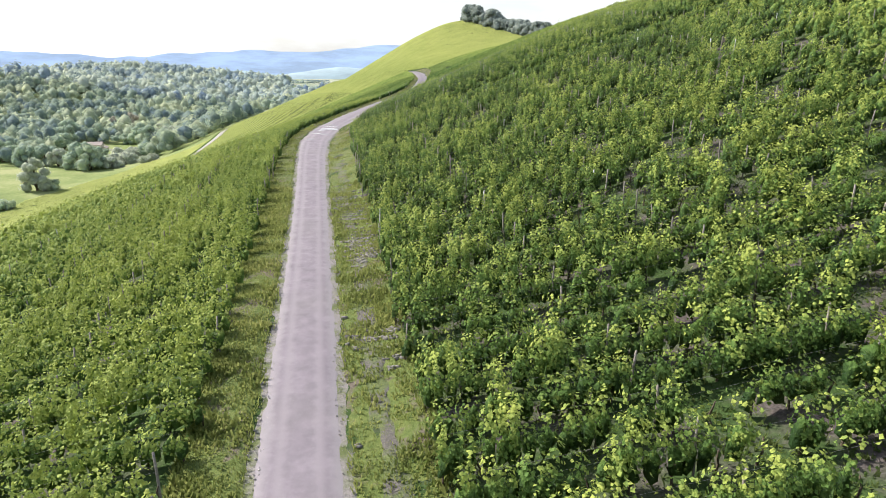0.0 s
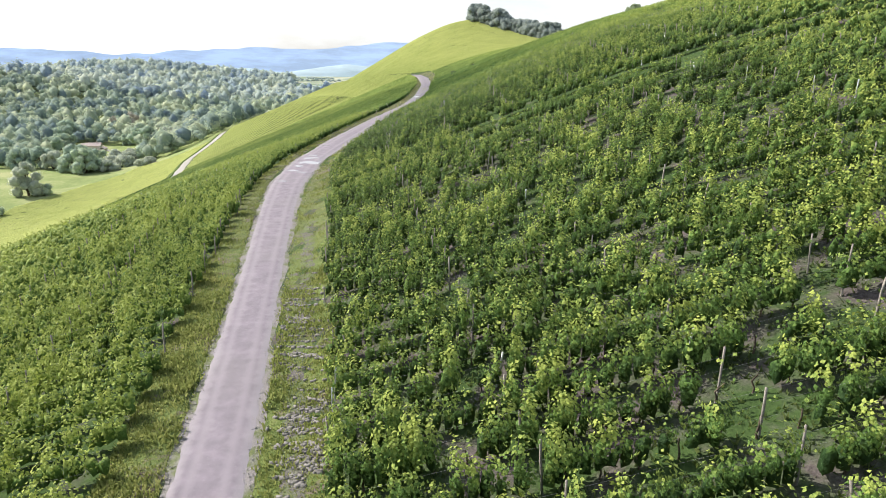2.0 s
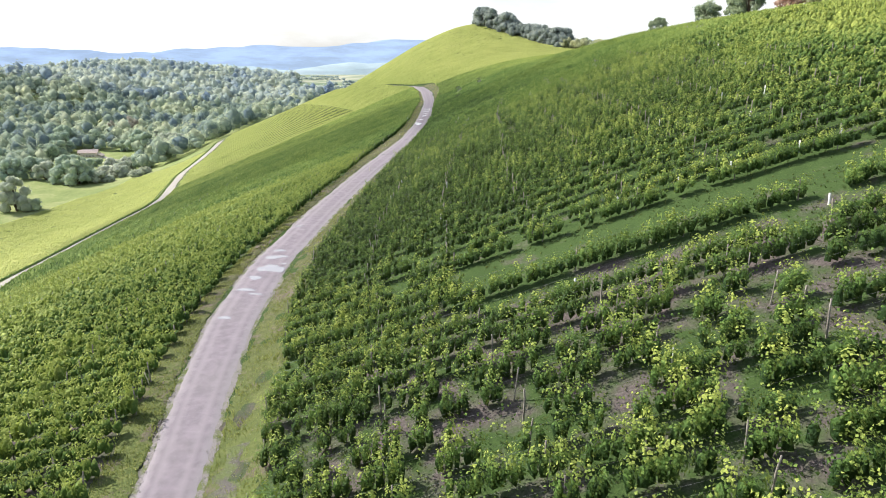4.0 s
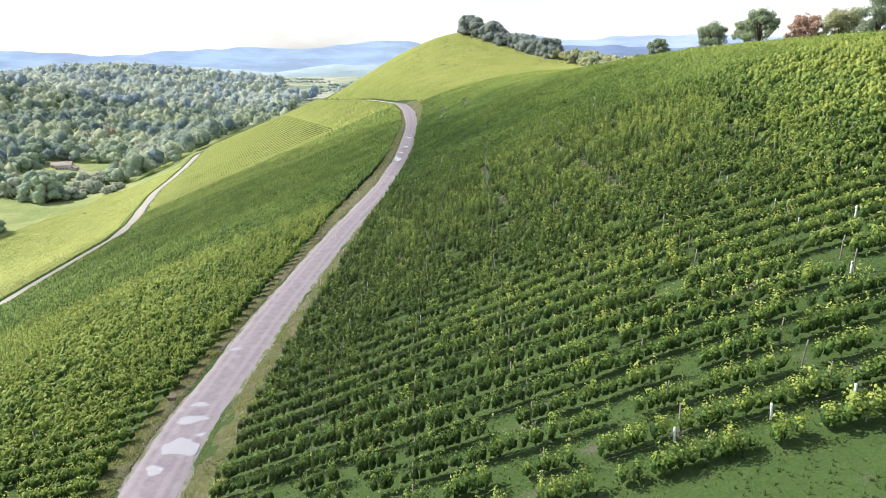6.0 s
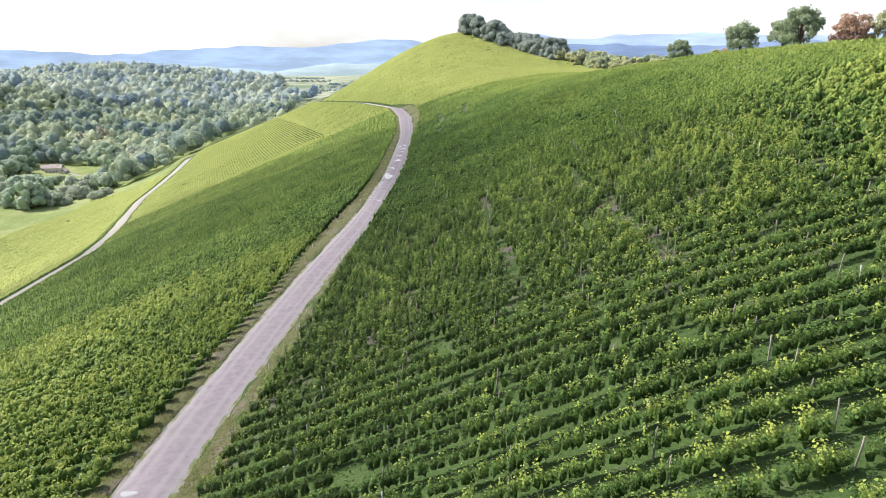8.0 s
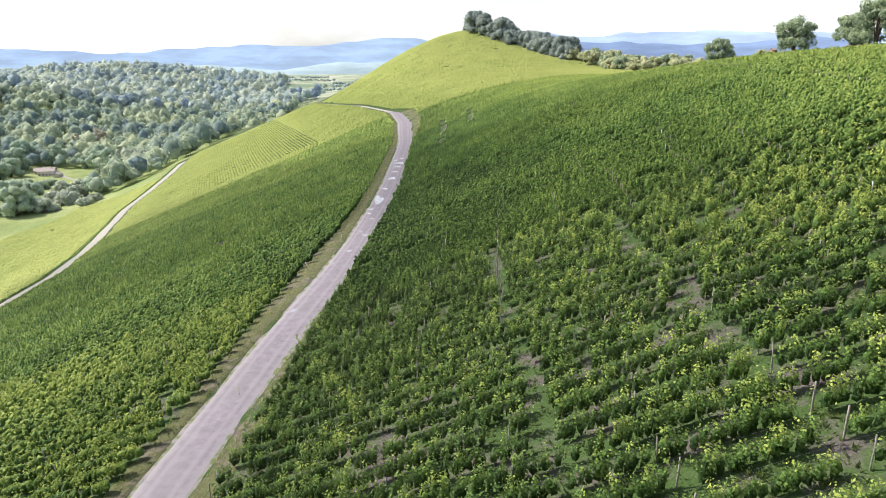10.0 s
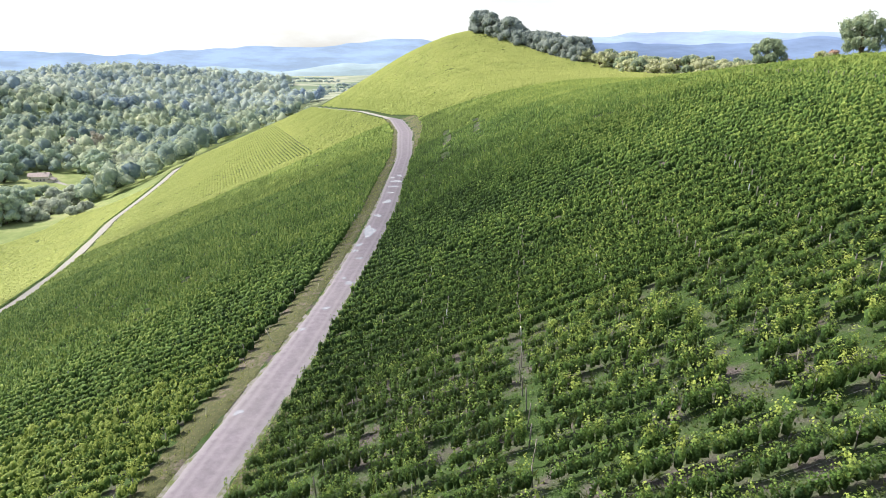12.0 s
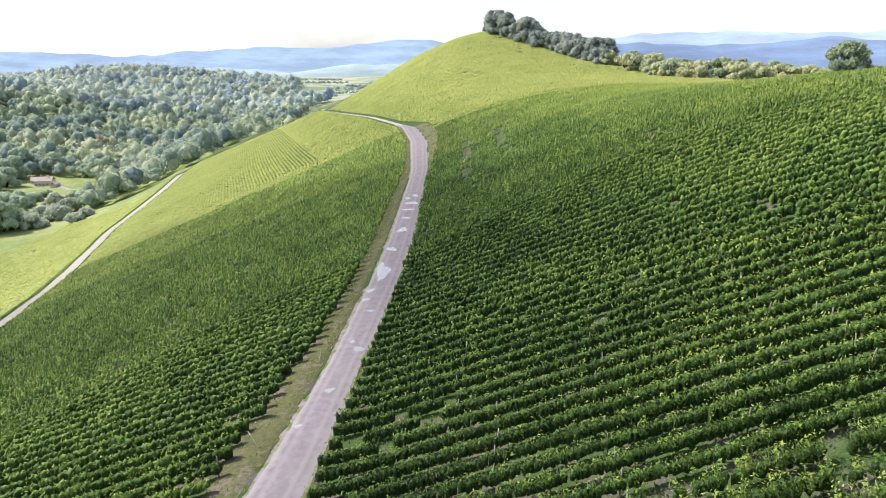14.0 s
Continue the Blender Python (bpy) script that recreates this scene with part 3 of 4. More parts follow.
POSTS = []
for k in range(3):
    v, f = tube_mesh("", [(0, 0, -0.3), (0.01 * k, 0, 0.6), (0.02, 0.01 * k, 1.4), (0.03 * k - 0.02, 0, 2.05)], [0.05, 0.048, 0.046, 0.043], None, 4)
    POSTS.append(mesh_from("post", v, f, POST_WOOD if k < 2 else POST_STEEL))
TRUNKS = []
for k in range(4):
    r = np.random.default_rng(k)
    pts = [(0, 0, -0.1), (*r.normal(0, 0.04, 2), 0.25), (*r.normal(0, 0.07, 2), 0.5), (*r.normal(0, 0.10, 2), 0.8)]
    v, f = tube_mesh("", pts, [0.055, 0.045, 0.04, 0.028], None, 3)
    TRUNKS.append(mesh_from("trunk", v, f, BARK))


def wire_mesh(foot):
    """Three trellis wires along a row, thin three-sided strands."""
    pieces = []
    pts = foot[:: max(len(foot) // 14, 1)]
    for z in (0.75, 1.25, 1.75):
        pieces.append(tube_mesh("", pts + [0, 0, z], np.full(len(pts), 0.003), None, 3))
    v, f = joined(pieces)
    return mesh_from("wire", v, f, WIRE)


BASE_STYLE = dict(miss=0.01, pitch=1.0, uneven=0.12, gap=-0.9, top=1.6, rough=0.20, wide=0.42, cover=0.95, weak=0.05, shoot=0.16, tone=0.0, seed=1, lanes=(), mat=VINE, core=0.95, spread=0.06, front=1.0, clump=0.35, thin=0.0, sunny=0.0, bush=0.0)


def style_at(y0, right):
    s = dict(BASE_STYLE)
    if right:
        s["sunny"] = 1.0
        s["lanes"] = ((9.0, 128, 176), (20.0, 126, 172), (2.2, 280, 325), (10.6, 285, 325))
        if y0 < 60:
            s.update(miss=0.06, sunny=0.5, bush=0.5, clump=1.35, spread=0.12, gap=-0.80, rough=0.28, shoot=0.35, wide=0.50, tone=0.28, top=1.70, cover=1.2)
        elif y0 < 76:
            s.update(miss=0.12, sunny=0.35, bush=1.3, thin=0.6, clump=1.0, spread=0.16, gap=-0.50, rough=0.27, wide=0.62, shoot=0.35, top=1.65, tone=0.12, cover=1.3)
        elif y0 < 92:
            s.update(miss=0.09, sunny=0.4, bush=0.7, thin=0.8, clump=0.9, gap=-0.70, rough=0.22, wide=0.52, top=1.6, tone=0.13, cover=1.25)
        elif y0 < 112:
            s.update(gap=-0.92, rough=0.17, wide=0.44, clump=0.6, top=1.6, tone=0.03)
        elif y0 < 130:
            s.update(gap=-1.0, rough=0.16, wide=0.38, top=1.7, tone=-0.02)
        elif y0 < 176:
            s.update(miss=0.05, bush=0.15, clump=0.9, spread=0.12, gap=-1.05, rough=0.27, shoot=0.30, wide=0.44, top=1.85, tone=-0.04, cover=1.35)
        else:
            s.update(gap=-1.05, rough=0.12, wide=0.33, shoot=0.12, top=1.75, tone=0.06, mat=VINE_DARK, pitch=0.60, uneven=0.05, clump=0.15)
        if 82.4 <= y0 < 85.0:
            s.update(miss=0.0, bush=0.0, thin=0.0, gap=-1.0, clump=0.7, wide=0.64, top=1.75, tone=0.13, cover=1.5)
        if y0 < 42:
            s.update(cover=1.5, wide=0.56)
        if y0 > 372:
            s.update(mat=VINE_GOLD, tone=0.20, wide=0.46, top=1.45, clump=0.8, cover=1.1)
    else:
        s["front"] = -1.0
        if y0 < 92:
            s.update(clump=1.0, spread=0.14, gap=-1.0, rough=0.28, shoot=0.30, wide=0.56, tone=0.68 if y0 < 60 else 0.60, top=1.6, cover=1.1)
        elif y0 < 188:
            s.update(gap=-1.05, rough=0.22, shoot=0.24, wide=0.48, top=1.7, tone=0.47, cover=1.15)
        else:
            s.update(gap=-1.05, rough=0.14, wide=0.34, shoot=0.14, top=1.7, tone=0.13, mat=VINE_DARK, pitch=0.8, uneven=0.07, clump=0.2)
    # rows near the bend take the lighter leaf in place of sunlight
    if y0 > 318 and s["mat"] is VINE_DARK:
        s.update(mat=VINE_HALF_LIT)
    return s


EMPTY_ROWS = ((85.0, 87.6), (80.6, 82.4))  # grassy lanes where no vines stand
far_parts = {}


def build_row(y0, right, thing, reach):
    style = style_at(y0, right)
    style["seed"] = 1 + 0.137 * (y0 % 40)
    if right:
        d0, d1 = float(right_edge(y0)) + rng.normal(0, 0.15), reach
    else:
        d0, d1 = float(left_edge(y0)) + rng.normal(0, 0.15), float(path_x(y0) - line_x(y0)) + 6.2
    foot = row_points(y0, d0, d1, right)[:: 1 if y0 < 210 else 2]
    made = foliage(y0, foot, style)
    if made is None:
        return
    v, f, t = made
    if not thing:
        far_parts.setdefault((style["mat"].name, right), []).append((v, f, t))
        return
    row = new("vine_row", None)
    row.location = foot[0]
    word = "dark green trimmed" if style["mat"] is VINE_DARK else "bushy yellow-tipped green" if y0 < 92 or right else "yellow-green untrimmed"
    tagged(row, f"{word} grapevine row on a wire trellis", "vine row", "vine rows above the road" if right else "vine rows below the road")
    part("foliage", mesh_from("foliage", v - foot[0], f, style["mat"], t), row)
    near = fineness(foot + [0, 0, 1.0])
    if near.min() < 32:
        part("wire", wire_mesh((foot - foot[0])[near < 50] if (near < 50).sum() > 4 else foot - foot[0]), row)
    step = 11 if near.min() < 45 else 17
    for i in range(0, len(foot), step):
        if near[i] > 58 and (near[i] > 150 or i % 51):
            continue
        if i == 0 and rng.random() < 0.65:
            continue
        ob = part("post", POSTS[int(rng.choice(3, p=(0.50, 0.44, 0.06)))], row)
        ob.location = foot[i] - foot[0]
        ob.rotation_euler = (rng.normal(0, 0.05), rng.normal(0, 0.05), rng.uniform(0, 6))
        ob.scale = (1, 1, rng.uniform(0.82, 1.02) if y0 < 78 else rng.uniform(0.68, 0.86))
    for i in range(0, len(foot), 2):
        if near[i] < 21:
            ob = part("trunk", TRUNKS[int(rng.integers(0, 4))], row)
            ob.location = foot[i] - foot[0]
            ob.rotation_euler[2] = rng.uniform(0, 6)


y_row = 3.0
while y_row < 376:
    for right in (True, False):
        short = right and any(a <= y_row < b for a, b in EMPTY_ROWS)
        build_row(y_row, right, 5 < y_row < 262, 19.0 if short else 96.0)
    y_row += 2.0

# the hill's rows run up its face, past the bend
y_row = 378.0
while y_row < 640:
    style = style_at(380, True)
    style["seed"] = 0.1 * y_row
    foot = row_points(y_row, float(right_edge(y_row)), 130, True)[::3]
    keep = (foot[:, 2] > -40) & (foot[:, 1] < 650)
    if keep.sum() > 3:
        far_parts.setdefault((VINE_GOLD.name, True), []).append(foliage(y_row, foot[keep], style))
    y_row += 1.65
# past the dark rows, below the track: one parcel with rows across, one with rows along the slope
for y_row in np.arange(376, 640, 1.65):
    style = style_at(380, True)
    foot = row_points(y_row, -5, -35, False)[::3]
    far_parts.setdefault((VINE_GOLD.name, False), []).append(foliage(y_row, foot, style))
for d in np.arange(-36, -152, -1.35):
    style = style_at(380, True)
    style.update(tone=0.10, wide=0.95, top=1.0)
    y = np.arange(376, 660, 1.9)
    y = y[line_x(y) + d > path_x(y) + 6.0]
    if len(y) > 4:
        x = line_x(y) + d
        far_parts.setdefault((VINE_GOLD.name, False), []).append(foliage(0, np.stack([x, y, height(x, y)], -1), style))
for y_row in np.arange(60, 560, 1.75):
    style = style_at(380, True)
    style.update(tone=0.12, gap=-0.95, wide=0.8, top=1.2)
    a = float(path_x(y_row) - line_x(y_row))
    foot = row_points(y_row, a - 5.2, float(np.interp(y_row, [60, 300, 430, 500, 530, 560], [-210, -250, -284, -276, -262, -264]) - line_x(y_row)), False)[::2]
    foot = foot[foot[:, 2] > -80.2]
    if len(foot) < 4:
        continue
    far_parts.setdefault((VINE_GOLD.name + " low", False), []).append(foliage(y_row, foot, style))
for off in (-4.2,):  # the untrimmed row that edges the lower path
    style = style_at(200, False)
    style.update(tone=0.0, wide=0.55, top=1.4)
    y = np.arange(62, 606, 0.9)
    x = path_x(y) + off
    far_parts.setdefault((VINE_DARK.name, False), []).append(foliage(0, np.stack([x, y, height(x, y)], -1), style))
NOTES = {
    "vine_leaf": "bushy green vines high on the slope", "vine_leaf_trimmed": "dark green trimmed vine rows further along the slope", "vine_leaf_turning": "trimmed vine rows turning yellow near the bend",
    "vine_leaf_golden": "sunlit yellow-green vine rows on the hill", "vine_leaf_golden low": "pale yellow-green vines on the lowest slope"}
for (mat_name, right), made in far_parts.items():
    made = [m for m in made if m is not None]
    n = np.cumsum([0] + [len(v) for v, _, _ in made])
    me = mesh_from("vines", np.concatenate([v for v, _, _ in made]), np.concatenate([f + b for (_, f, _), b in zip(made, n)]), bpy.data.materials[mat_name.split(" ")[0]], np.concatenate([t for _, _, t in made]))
    tagged(new("vineyard", me), NOTES[mat_name] + (" above the road" if right else " below the road"), "vineyard", kind="stuff")


# ---- trees ----
def crown(clumps, per, leaf, tone0=0.0):
    """A crown of leaf clumps: each clump (x, y, z, r) gets a coat of leaves."""
    P, O, T = [], [], []
    for x, y, z, r in clumps:
        o = rng.normal(0, 1, (per, 3))
        o /= np.linalg.norm(o, axis=1, keepdims=True)
        p = np.array([x, y, z]) + o * r * rng.uniform(0.55, 1.08, (per, 1)) * [1, 1, 0.85]
        P.append(p); O.append(o + [0, 0, 0.25])
        # clump tops light, undersides dark: light from above put into the tone
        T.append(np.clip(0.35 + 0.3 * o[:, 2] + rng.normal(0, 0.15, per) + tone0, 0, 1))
    P, O, T = np.concatenate(P), np.concatenate(O), np.concatenate(T)
    return leaves(P, O, np.full(len(P), leaf), T, plump=0.45)


def blob(clumps, core):
    """Rough dark insides for a crown, so that it is not see-through."""
    bm = bmesh.new()
    for x, y, z, r in clumps:
        bmesh.ops.create_icosphere(bm, subdivisions=1, radius=r * core, matrix=Matrix.Translation((x, y, z)))
    v = np.array([q.co[:] for q in bm.verts]); f = np.array([[q.index for q in p.verts] for p in bm.faces])
    bm.free()
    return v + rng.normal(0, 0.08, v.shape), f


def tree(name, place, tall, wide, mat, label, category="tree", stem=0.3, n=16, per=90, leaf=0.5, tone0=0.0, group="", core=0.80, lump=1.0):
    """A tree: tapered trunk with limbs, and a crown of many clumps with gaps."""
    x0, y0 = place
    root = new(name, None)
    root.location = (x0, y0, float(height(x0, y0)) - 0.1)
    tagged(root, label, category, group)
    clumps = []
    for k in range(n):
        a, q = k * 2.4 + rng.uniform(-0.5, 0.5), math.sqrt((k + 0.5) / n)
        h = stem + (1 - stem) * (0.10 + 0.74 * rng.random())
        rim = wide / 2 * q * (1 - 0.55 * max(h - 0.62, 0) / 0.38) * 0.82
        r = wide * rng.uniform(0.14, 0.24) * lump
        clumps.append((math.cos(a) * rim, math.sin(a) * rim, min(max(h * tall, r * 0.7), tall - r * 0.8), r))
    clumps.append((0, 0, tall - wide * 0.16, wide * 0.17))
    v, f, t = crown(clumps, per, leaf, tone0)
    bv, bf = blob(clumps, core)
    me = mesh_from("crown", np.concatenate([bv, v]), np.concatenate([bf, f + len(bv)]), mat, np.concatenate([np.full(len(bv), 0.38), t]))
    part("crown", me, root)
    pieces = [tube_mesh("", [(0, 0, -0.5), (0.05, 0.02, tall * 0.2), (-0.06, 0.1, tall * 0.5), (0, 0, tall * 0.8)], [wide * 0.045, wide * 0.035, wide * 0.022, wide * 0.008], None, 7)]
    for k in range(0, min(n, 9)):
        c = clumps[k]
        pieces.append(tube_mesh("", [(0, 0, tall * stem * (0.7 + 0.06 * k)), (c[0] * 0.5, c[1] * 0.5, (tall * stem + c[2]) / 2), c[:3]], [wide * 0.018, wide * 0.012, wide * 0.005], None, 5))
    tv, tf = joined(pieces)
    part("trunk", mesh_from("trunk", tv, tf, BARK), root)
    return root


# trees along the ridge on the right
for place, tall, wide, mat, label, tone in (
    ((67, 262), 6.5, 7.5, TREE_LEAF, "small rounded dark green oak on the ridge", 0.0),
    ((78, 250), 9.5, 9.5, TREE_LEAF, "open-crowned green oak with sky showing through", 0.05),
    ((79, 231), 8.0, 8.0, TREE_LEAF, "low green oak between two taller ridge trees", 0.0),
    ((80, 226), 10.0, 9.5, TREE_LEAF, "broad green oak beside another on the ridge", 0.03),
    ((91, 226), 8.5, 9.0, TREE_RUST, "rust-red autumn tree on the ridge", 0.2),
    ((97, 221), 9.5, 10.0, TREE_PALE, "grey-brown thinning tree among green ones", -0.2),
    ((101, 214), 12.0, 11.0, TREE_LEAF, "tall grey-green tree with thinning crown on the ridge", -0.05),
    ((107, 207), 13.0, 12.0, TREE_LEAF, "large green ridge tree with full crown", 0.1),
    ((112, 198), 13.0, 13.0, TREE_LEAF, "large dark green tree at the ridge's end", 0.05),
):
    tree("ridge_tree", place, tall, wide, mat, label, n=58, per=85, leaf=0.36, stem=0.18, tone0=tone + 0.15, group="trees on the ridge", core=0.25, lump=0.55)
# low brush along the crest
for k in range(16):
    u = rng.random()
    place = (70 + 38 * u + rng.normal(0, 2), 268 - 66 * u + rng.normal(0, 3))
    big = rng.uniform(2.5, 4.5)
    tree("crest_shrub", place, big * 0.7, big, TREE_PALE if k % 3 else TREE_RUST, "low tangled shrub along the crest", "shrub", stem=0.0, n=7, per=60, leaf=0.45, group="shrubs along the crest")
# copse on the hilltop
copse_rng = np.random.default_rng(77)
for k in range(30):
    u = k / 29
    place = (15 + 53 * u + copse_rng.uniform(0, 9), 566 - 98 * u + copse_rng.uniform(0, 16))
    tree("hilltop_tree", place, (12.8 if u < 0.5 else 9.5 if u < 0.68 else 11.5) + copse_rng.uniform(-1.5, 1.5), 14 - 2 * u + copse_rng.uniform(-2, 2), HAZED_COPSE_LEAF, "dense hilltop copse tree, its green greyed with haze", n=22, per=80, leaf=0.8, stem=0.0, tone0=0.1, group="trees of the hilltop copse")
# shrubs on the saddle behind the crest
for k in range(80):
    q = rng.random()
    place = (rng.uniform(66 + 14 * (1 - q), 150), 396 + 75 * q)
    big = rng.uniform(6.5, 11)
    tree("saddle_shrub", place, big * 0.75, big, TREE_PALE if k % 4 else TREE_LEAF, "pale grey-green shrub on the saddle behind the vines", "shrub", stem=0.05, n=9, per=50, leaf=0.75, tone0=0.45, group="shrubs on the saddle")
# bushes at the foot of the slope and round the meadow
for place, tall, wide, mat, label, tone in (
    ((-299, 459), 25, 21, TREE_SILVER, "lone grey-green willow standing in the meadow", 0.3),
    ((-291, 462), 8, 12, TREE_VALLEY, "low green bush beside a lone willow", 0.2),
    ((-281, 396), 7, 12, TREE_VALLEY, "low green bush at the meadow's near edge", 0.2),
    ((-292, 560), 10, 16, TREE_SILVER, "silvery willow bush at the meadow's edge", 0.15),
    ((-305, 588), 11, 17, TREE_SILVER, "rounded silvery bush among others", 0.15),
    ((-291, 583), 11, 19, TREE_SILVER, "broad silvery bush at the slope's foot", 0.2),
    ((-327, 635), 13, 17, TREE_SILVER, "silvery bush beside the clearing", 0.2),
    ((-320, 652), 11, 16, TREE_SILVER, "pale bush at the clearing's edge", 0.1),
    ((-286, 617), 14, 21, TREE_VALLEY, "wide grey-green bush at the slope's foot", 0.1),
    ((-300, 612), 11, 16, TREE_SILVER, "grey-green bush in a row of bushes", 0.1),
    ((-321, 692), 8, 13, TREE_BROWN, "low brownish bush by the clearing", 0.1),
    ((-298, 673), 13, 19, TREE_VALLEY, "green bush behind the silvery ones", 0.15),
    ((-284, 665), 10, 16, TREE_VALLEY, "round green bush at the slope's foot", 0.1),
    ((-264, 559), 6, 11, TREE_SILVER, "small pale bush below the vines", 0.2),
    ((-263, 572), 6, 10, TREE_SILVER, "small silvery bush below the vines", 0.15),
    ((-295, 700), 16, 20, TREE_SILVER, "feathery pale bush below the vines", 0.1),
    ((-302, 725), 18, 22, TREE_SILVER, "tall feathery willow by the vines' foot", 0.15),
    ((-339, 600), 20, 22, TREE_VALLEY, "dense rounded tree beside the silvery bushes", 0.0),
    ((-357, 641), 14, 20, TREE_VALLEY, "large rounded tree before the clearing", 0.1),
):
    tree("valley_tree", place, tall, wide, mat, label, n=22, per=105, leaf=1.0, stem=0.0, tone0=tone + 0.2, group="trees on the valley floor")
# taller trees about the house and the clearing
for place, tall, wide, mat, label, tone in (
    ((-323, 571), 22, 21, TREE_VALLEY, "dense dark tree at the meadow's edge", 0.0),
    ((-352, 612), 17, 21, TREE_VALLEY, "broad tree in the group before the house", 0.05),
    ((-366, 668), 8, 14, TREE_VALLEY, "round bushy tree before the house", 0.1),
    ((-371, 690), 6, 12, TREE_VALLEY, "low round tree by the clearing", 0.05),
    ((-307, 562), 13, 17, TREE_VALLEY, "bushy tree at the meadow's edge", 0.0),
    ((-330, 594), 18, 19, TREE_VALLEY, "rounded tree behind the meadow", 0.1),
    ((-368, 776), 30, 26, TREE_VALLEY, "large green tree beside the clearing", 0.15),
    ((-352, 766), 27, 24, TREE_VALLEY, "large dark green tree beside the clearing", 0.0),
    ((-340, 765), 33, 9, TREE_SILVER, "slender pale poplar behind the meadow", 0.0),
    ((-322, 758), 23, 24, TREE_SILVER, "pale feathery tree behind the meadow", 0.1),
    ((-308, 750), 20, 22, TREE_SILVER, "pale willow behind the meadow", 0.1),
    ((-398, 803), 14, 18, TREE_VALLEY, "round tree behind the house's drive", 0.1),
    ((-446, 822), 24, 24, TREE_VALLEY, "green tree behind the house", 0.2),
    ((-456, 889), 26, 15, TREE_BROWN, "pale brownish autumn tree in the woods", 0.3),
    ((-452, 928), 28, 22, TREE_BROWN, "pale grey-brown tree in the woods", 0.4),
    ((-462, 782), 26, 24, TREE_VALLEY, "dense tree beside the house", 0.0),
    ((-487, 830), 28, 26, TREE_VALLEY, "large dense tree beyond the house", 0.1),
    ((-383, 577), 19, 22, TREE_VALLEY, "rounded green tree at the far side of the meadow", 0.05),
    ((-366, 581), 21, 22, TREE_VALLEY, "full dark green tree closing off the meadow", -0.05),
    ((-350, 573), 17, 19, TREE_SILVER, "grey-green tree at the meadow's far corner", 0.0),
    ((-440, 643), 24, 26, TREE_VALLEY, "tall rounded tree where the woods begin", 0.0),
    ((-425, 610), 22, 24, TREE_VALLEY, "broad tree at the edge of the woods", 0.05),
    ((-405, 600), 18, 20, TREE_VALLEY, "bushy green tree before the woods", 0.1),
    ((-324, 561), 25, 25, TREE_VALLEY, "large rounded grey-green tree beside the meadow", 0.0),
    ((-310, 553), 22, 22, TREE_VALLEY, "round tree standing against a larger one", 0.1),
    ((-470, 779), 24, 24, TREE_VALLEY, "dense tree on the slope behind the house", 0.0),
    ((-445, 745), 20, 22, TREE_VALLEY, "green tree shading the house's side", 0.05),
    ((-440, 720), 18, 22, TREE_VALLEY, "round tree in front of the woods by the house", 0.0),
):
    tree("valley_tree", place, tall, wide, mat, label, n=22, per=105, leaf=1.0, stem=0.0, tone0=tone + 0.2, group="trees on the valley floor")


# ---- woods ----
def woods(name, where, label, full, leaf_mat):
    """Far woods: ragged crowns of leaf clumps over a lumpy core, one mesh."""
    bm = bmesh.new()
    bmesh.ops.create_icosphere(bm, subdivisions=1, radius=1.0)
    base = np.array([q.co[:] for q in bm.verts]); tri = np.array([[q.index for q in p.verts] for p in bm.faces])
    bm.free()
    tri = tri[base[tri].mean(1)[:, 2] > -0.3]
    V, F, T, N = [], [], [], []
    total = 0
    for x, y, r, tall, tone in where:
        coat = int(full * (2.2 if y < 860 else 0.8))
        z = float(height(x, y))
        lobes = rng.normal(0, 1, (5, 3))
        lobes[:, 2] = np.abs(lobes[:, 2]) * 0.8
        lobes /= np.linalg.norm(lobes, axis=1, keepdims=True)
        o = rng.normal(0, 1, (coat, 3))
        o[:, 2] = np.abs(o[:, 2]) - 0.35
        o /= np.linalg.norm(o, axis=1, keepdims=True)
        d = np.concatenate([base, o])
        lump = 0.74 + 0.42 * np.clip((d @ lobes.T).max(1) * 2.2 - 1.2, 0, 1)
        p = d * (lump * np.concatenate([np.full(len(base), 0.86), rng.uniform(0.90, 1.01, coat)]))[:, None] * (r, r, tall * 0.5) + (x, y, z + tall * 0.5)
        # lit crown tops and shaded hollows between lobes are put into the tone
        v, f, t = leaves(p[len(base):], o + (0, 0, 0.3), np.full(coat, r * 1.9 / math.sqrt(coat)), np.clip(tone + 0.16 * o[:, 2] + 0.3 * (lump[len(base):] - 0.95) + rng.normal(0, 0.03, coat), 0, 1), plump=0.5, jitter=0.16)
        V += [p[: len(base)], v]
        swell = o + 0.9 * lobes[np.argmax(o @ lobes.T, 1)] + rng.normal(0, 0.22, o.shape) + (0, 0, 0.35)
        N += [base + (0, 0, 0.2), np.repeat(swell, len(v) // coat, 0)]
        F += [tri + total, f + total + len(base)]
        # core tone darkened as inner shade, lighter on top
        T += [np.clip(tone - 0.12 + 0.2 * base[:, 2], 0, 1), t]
        total += len(base) + len(v)
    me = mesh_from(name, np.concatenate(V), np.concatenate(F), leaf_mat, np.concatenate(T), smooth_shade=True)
    N = np.concatenate(N)
    me.normals_split_custom_set_from_vertices(N / np.linalg.norm(N, axis=1, keepdims=True))  # leaf clumps shade as parts of a round crown
    return tagged(new(name, me), label, "forest", kind="stuff")


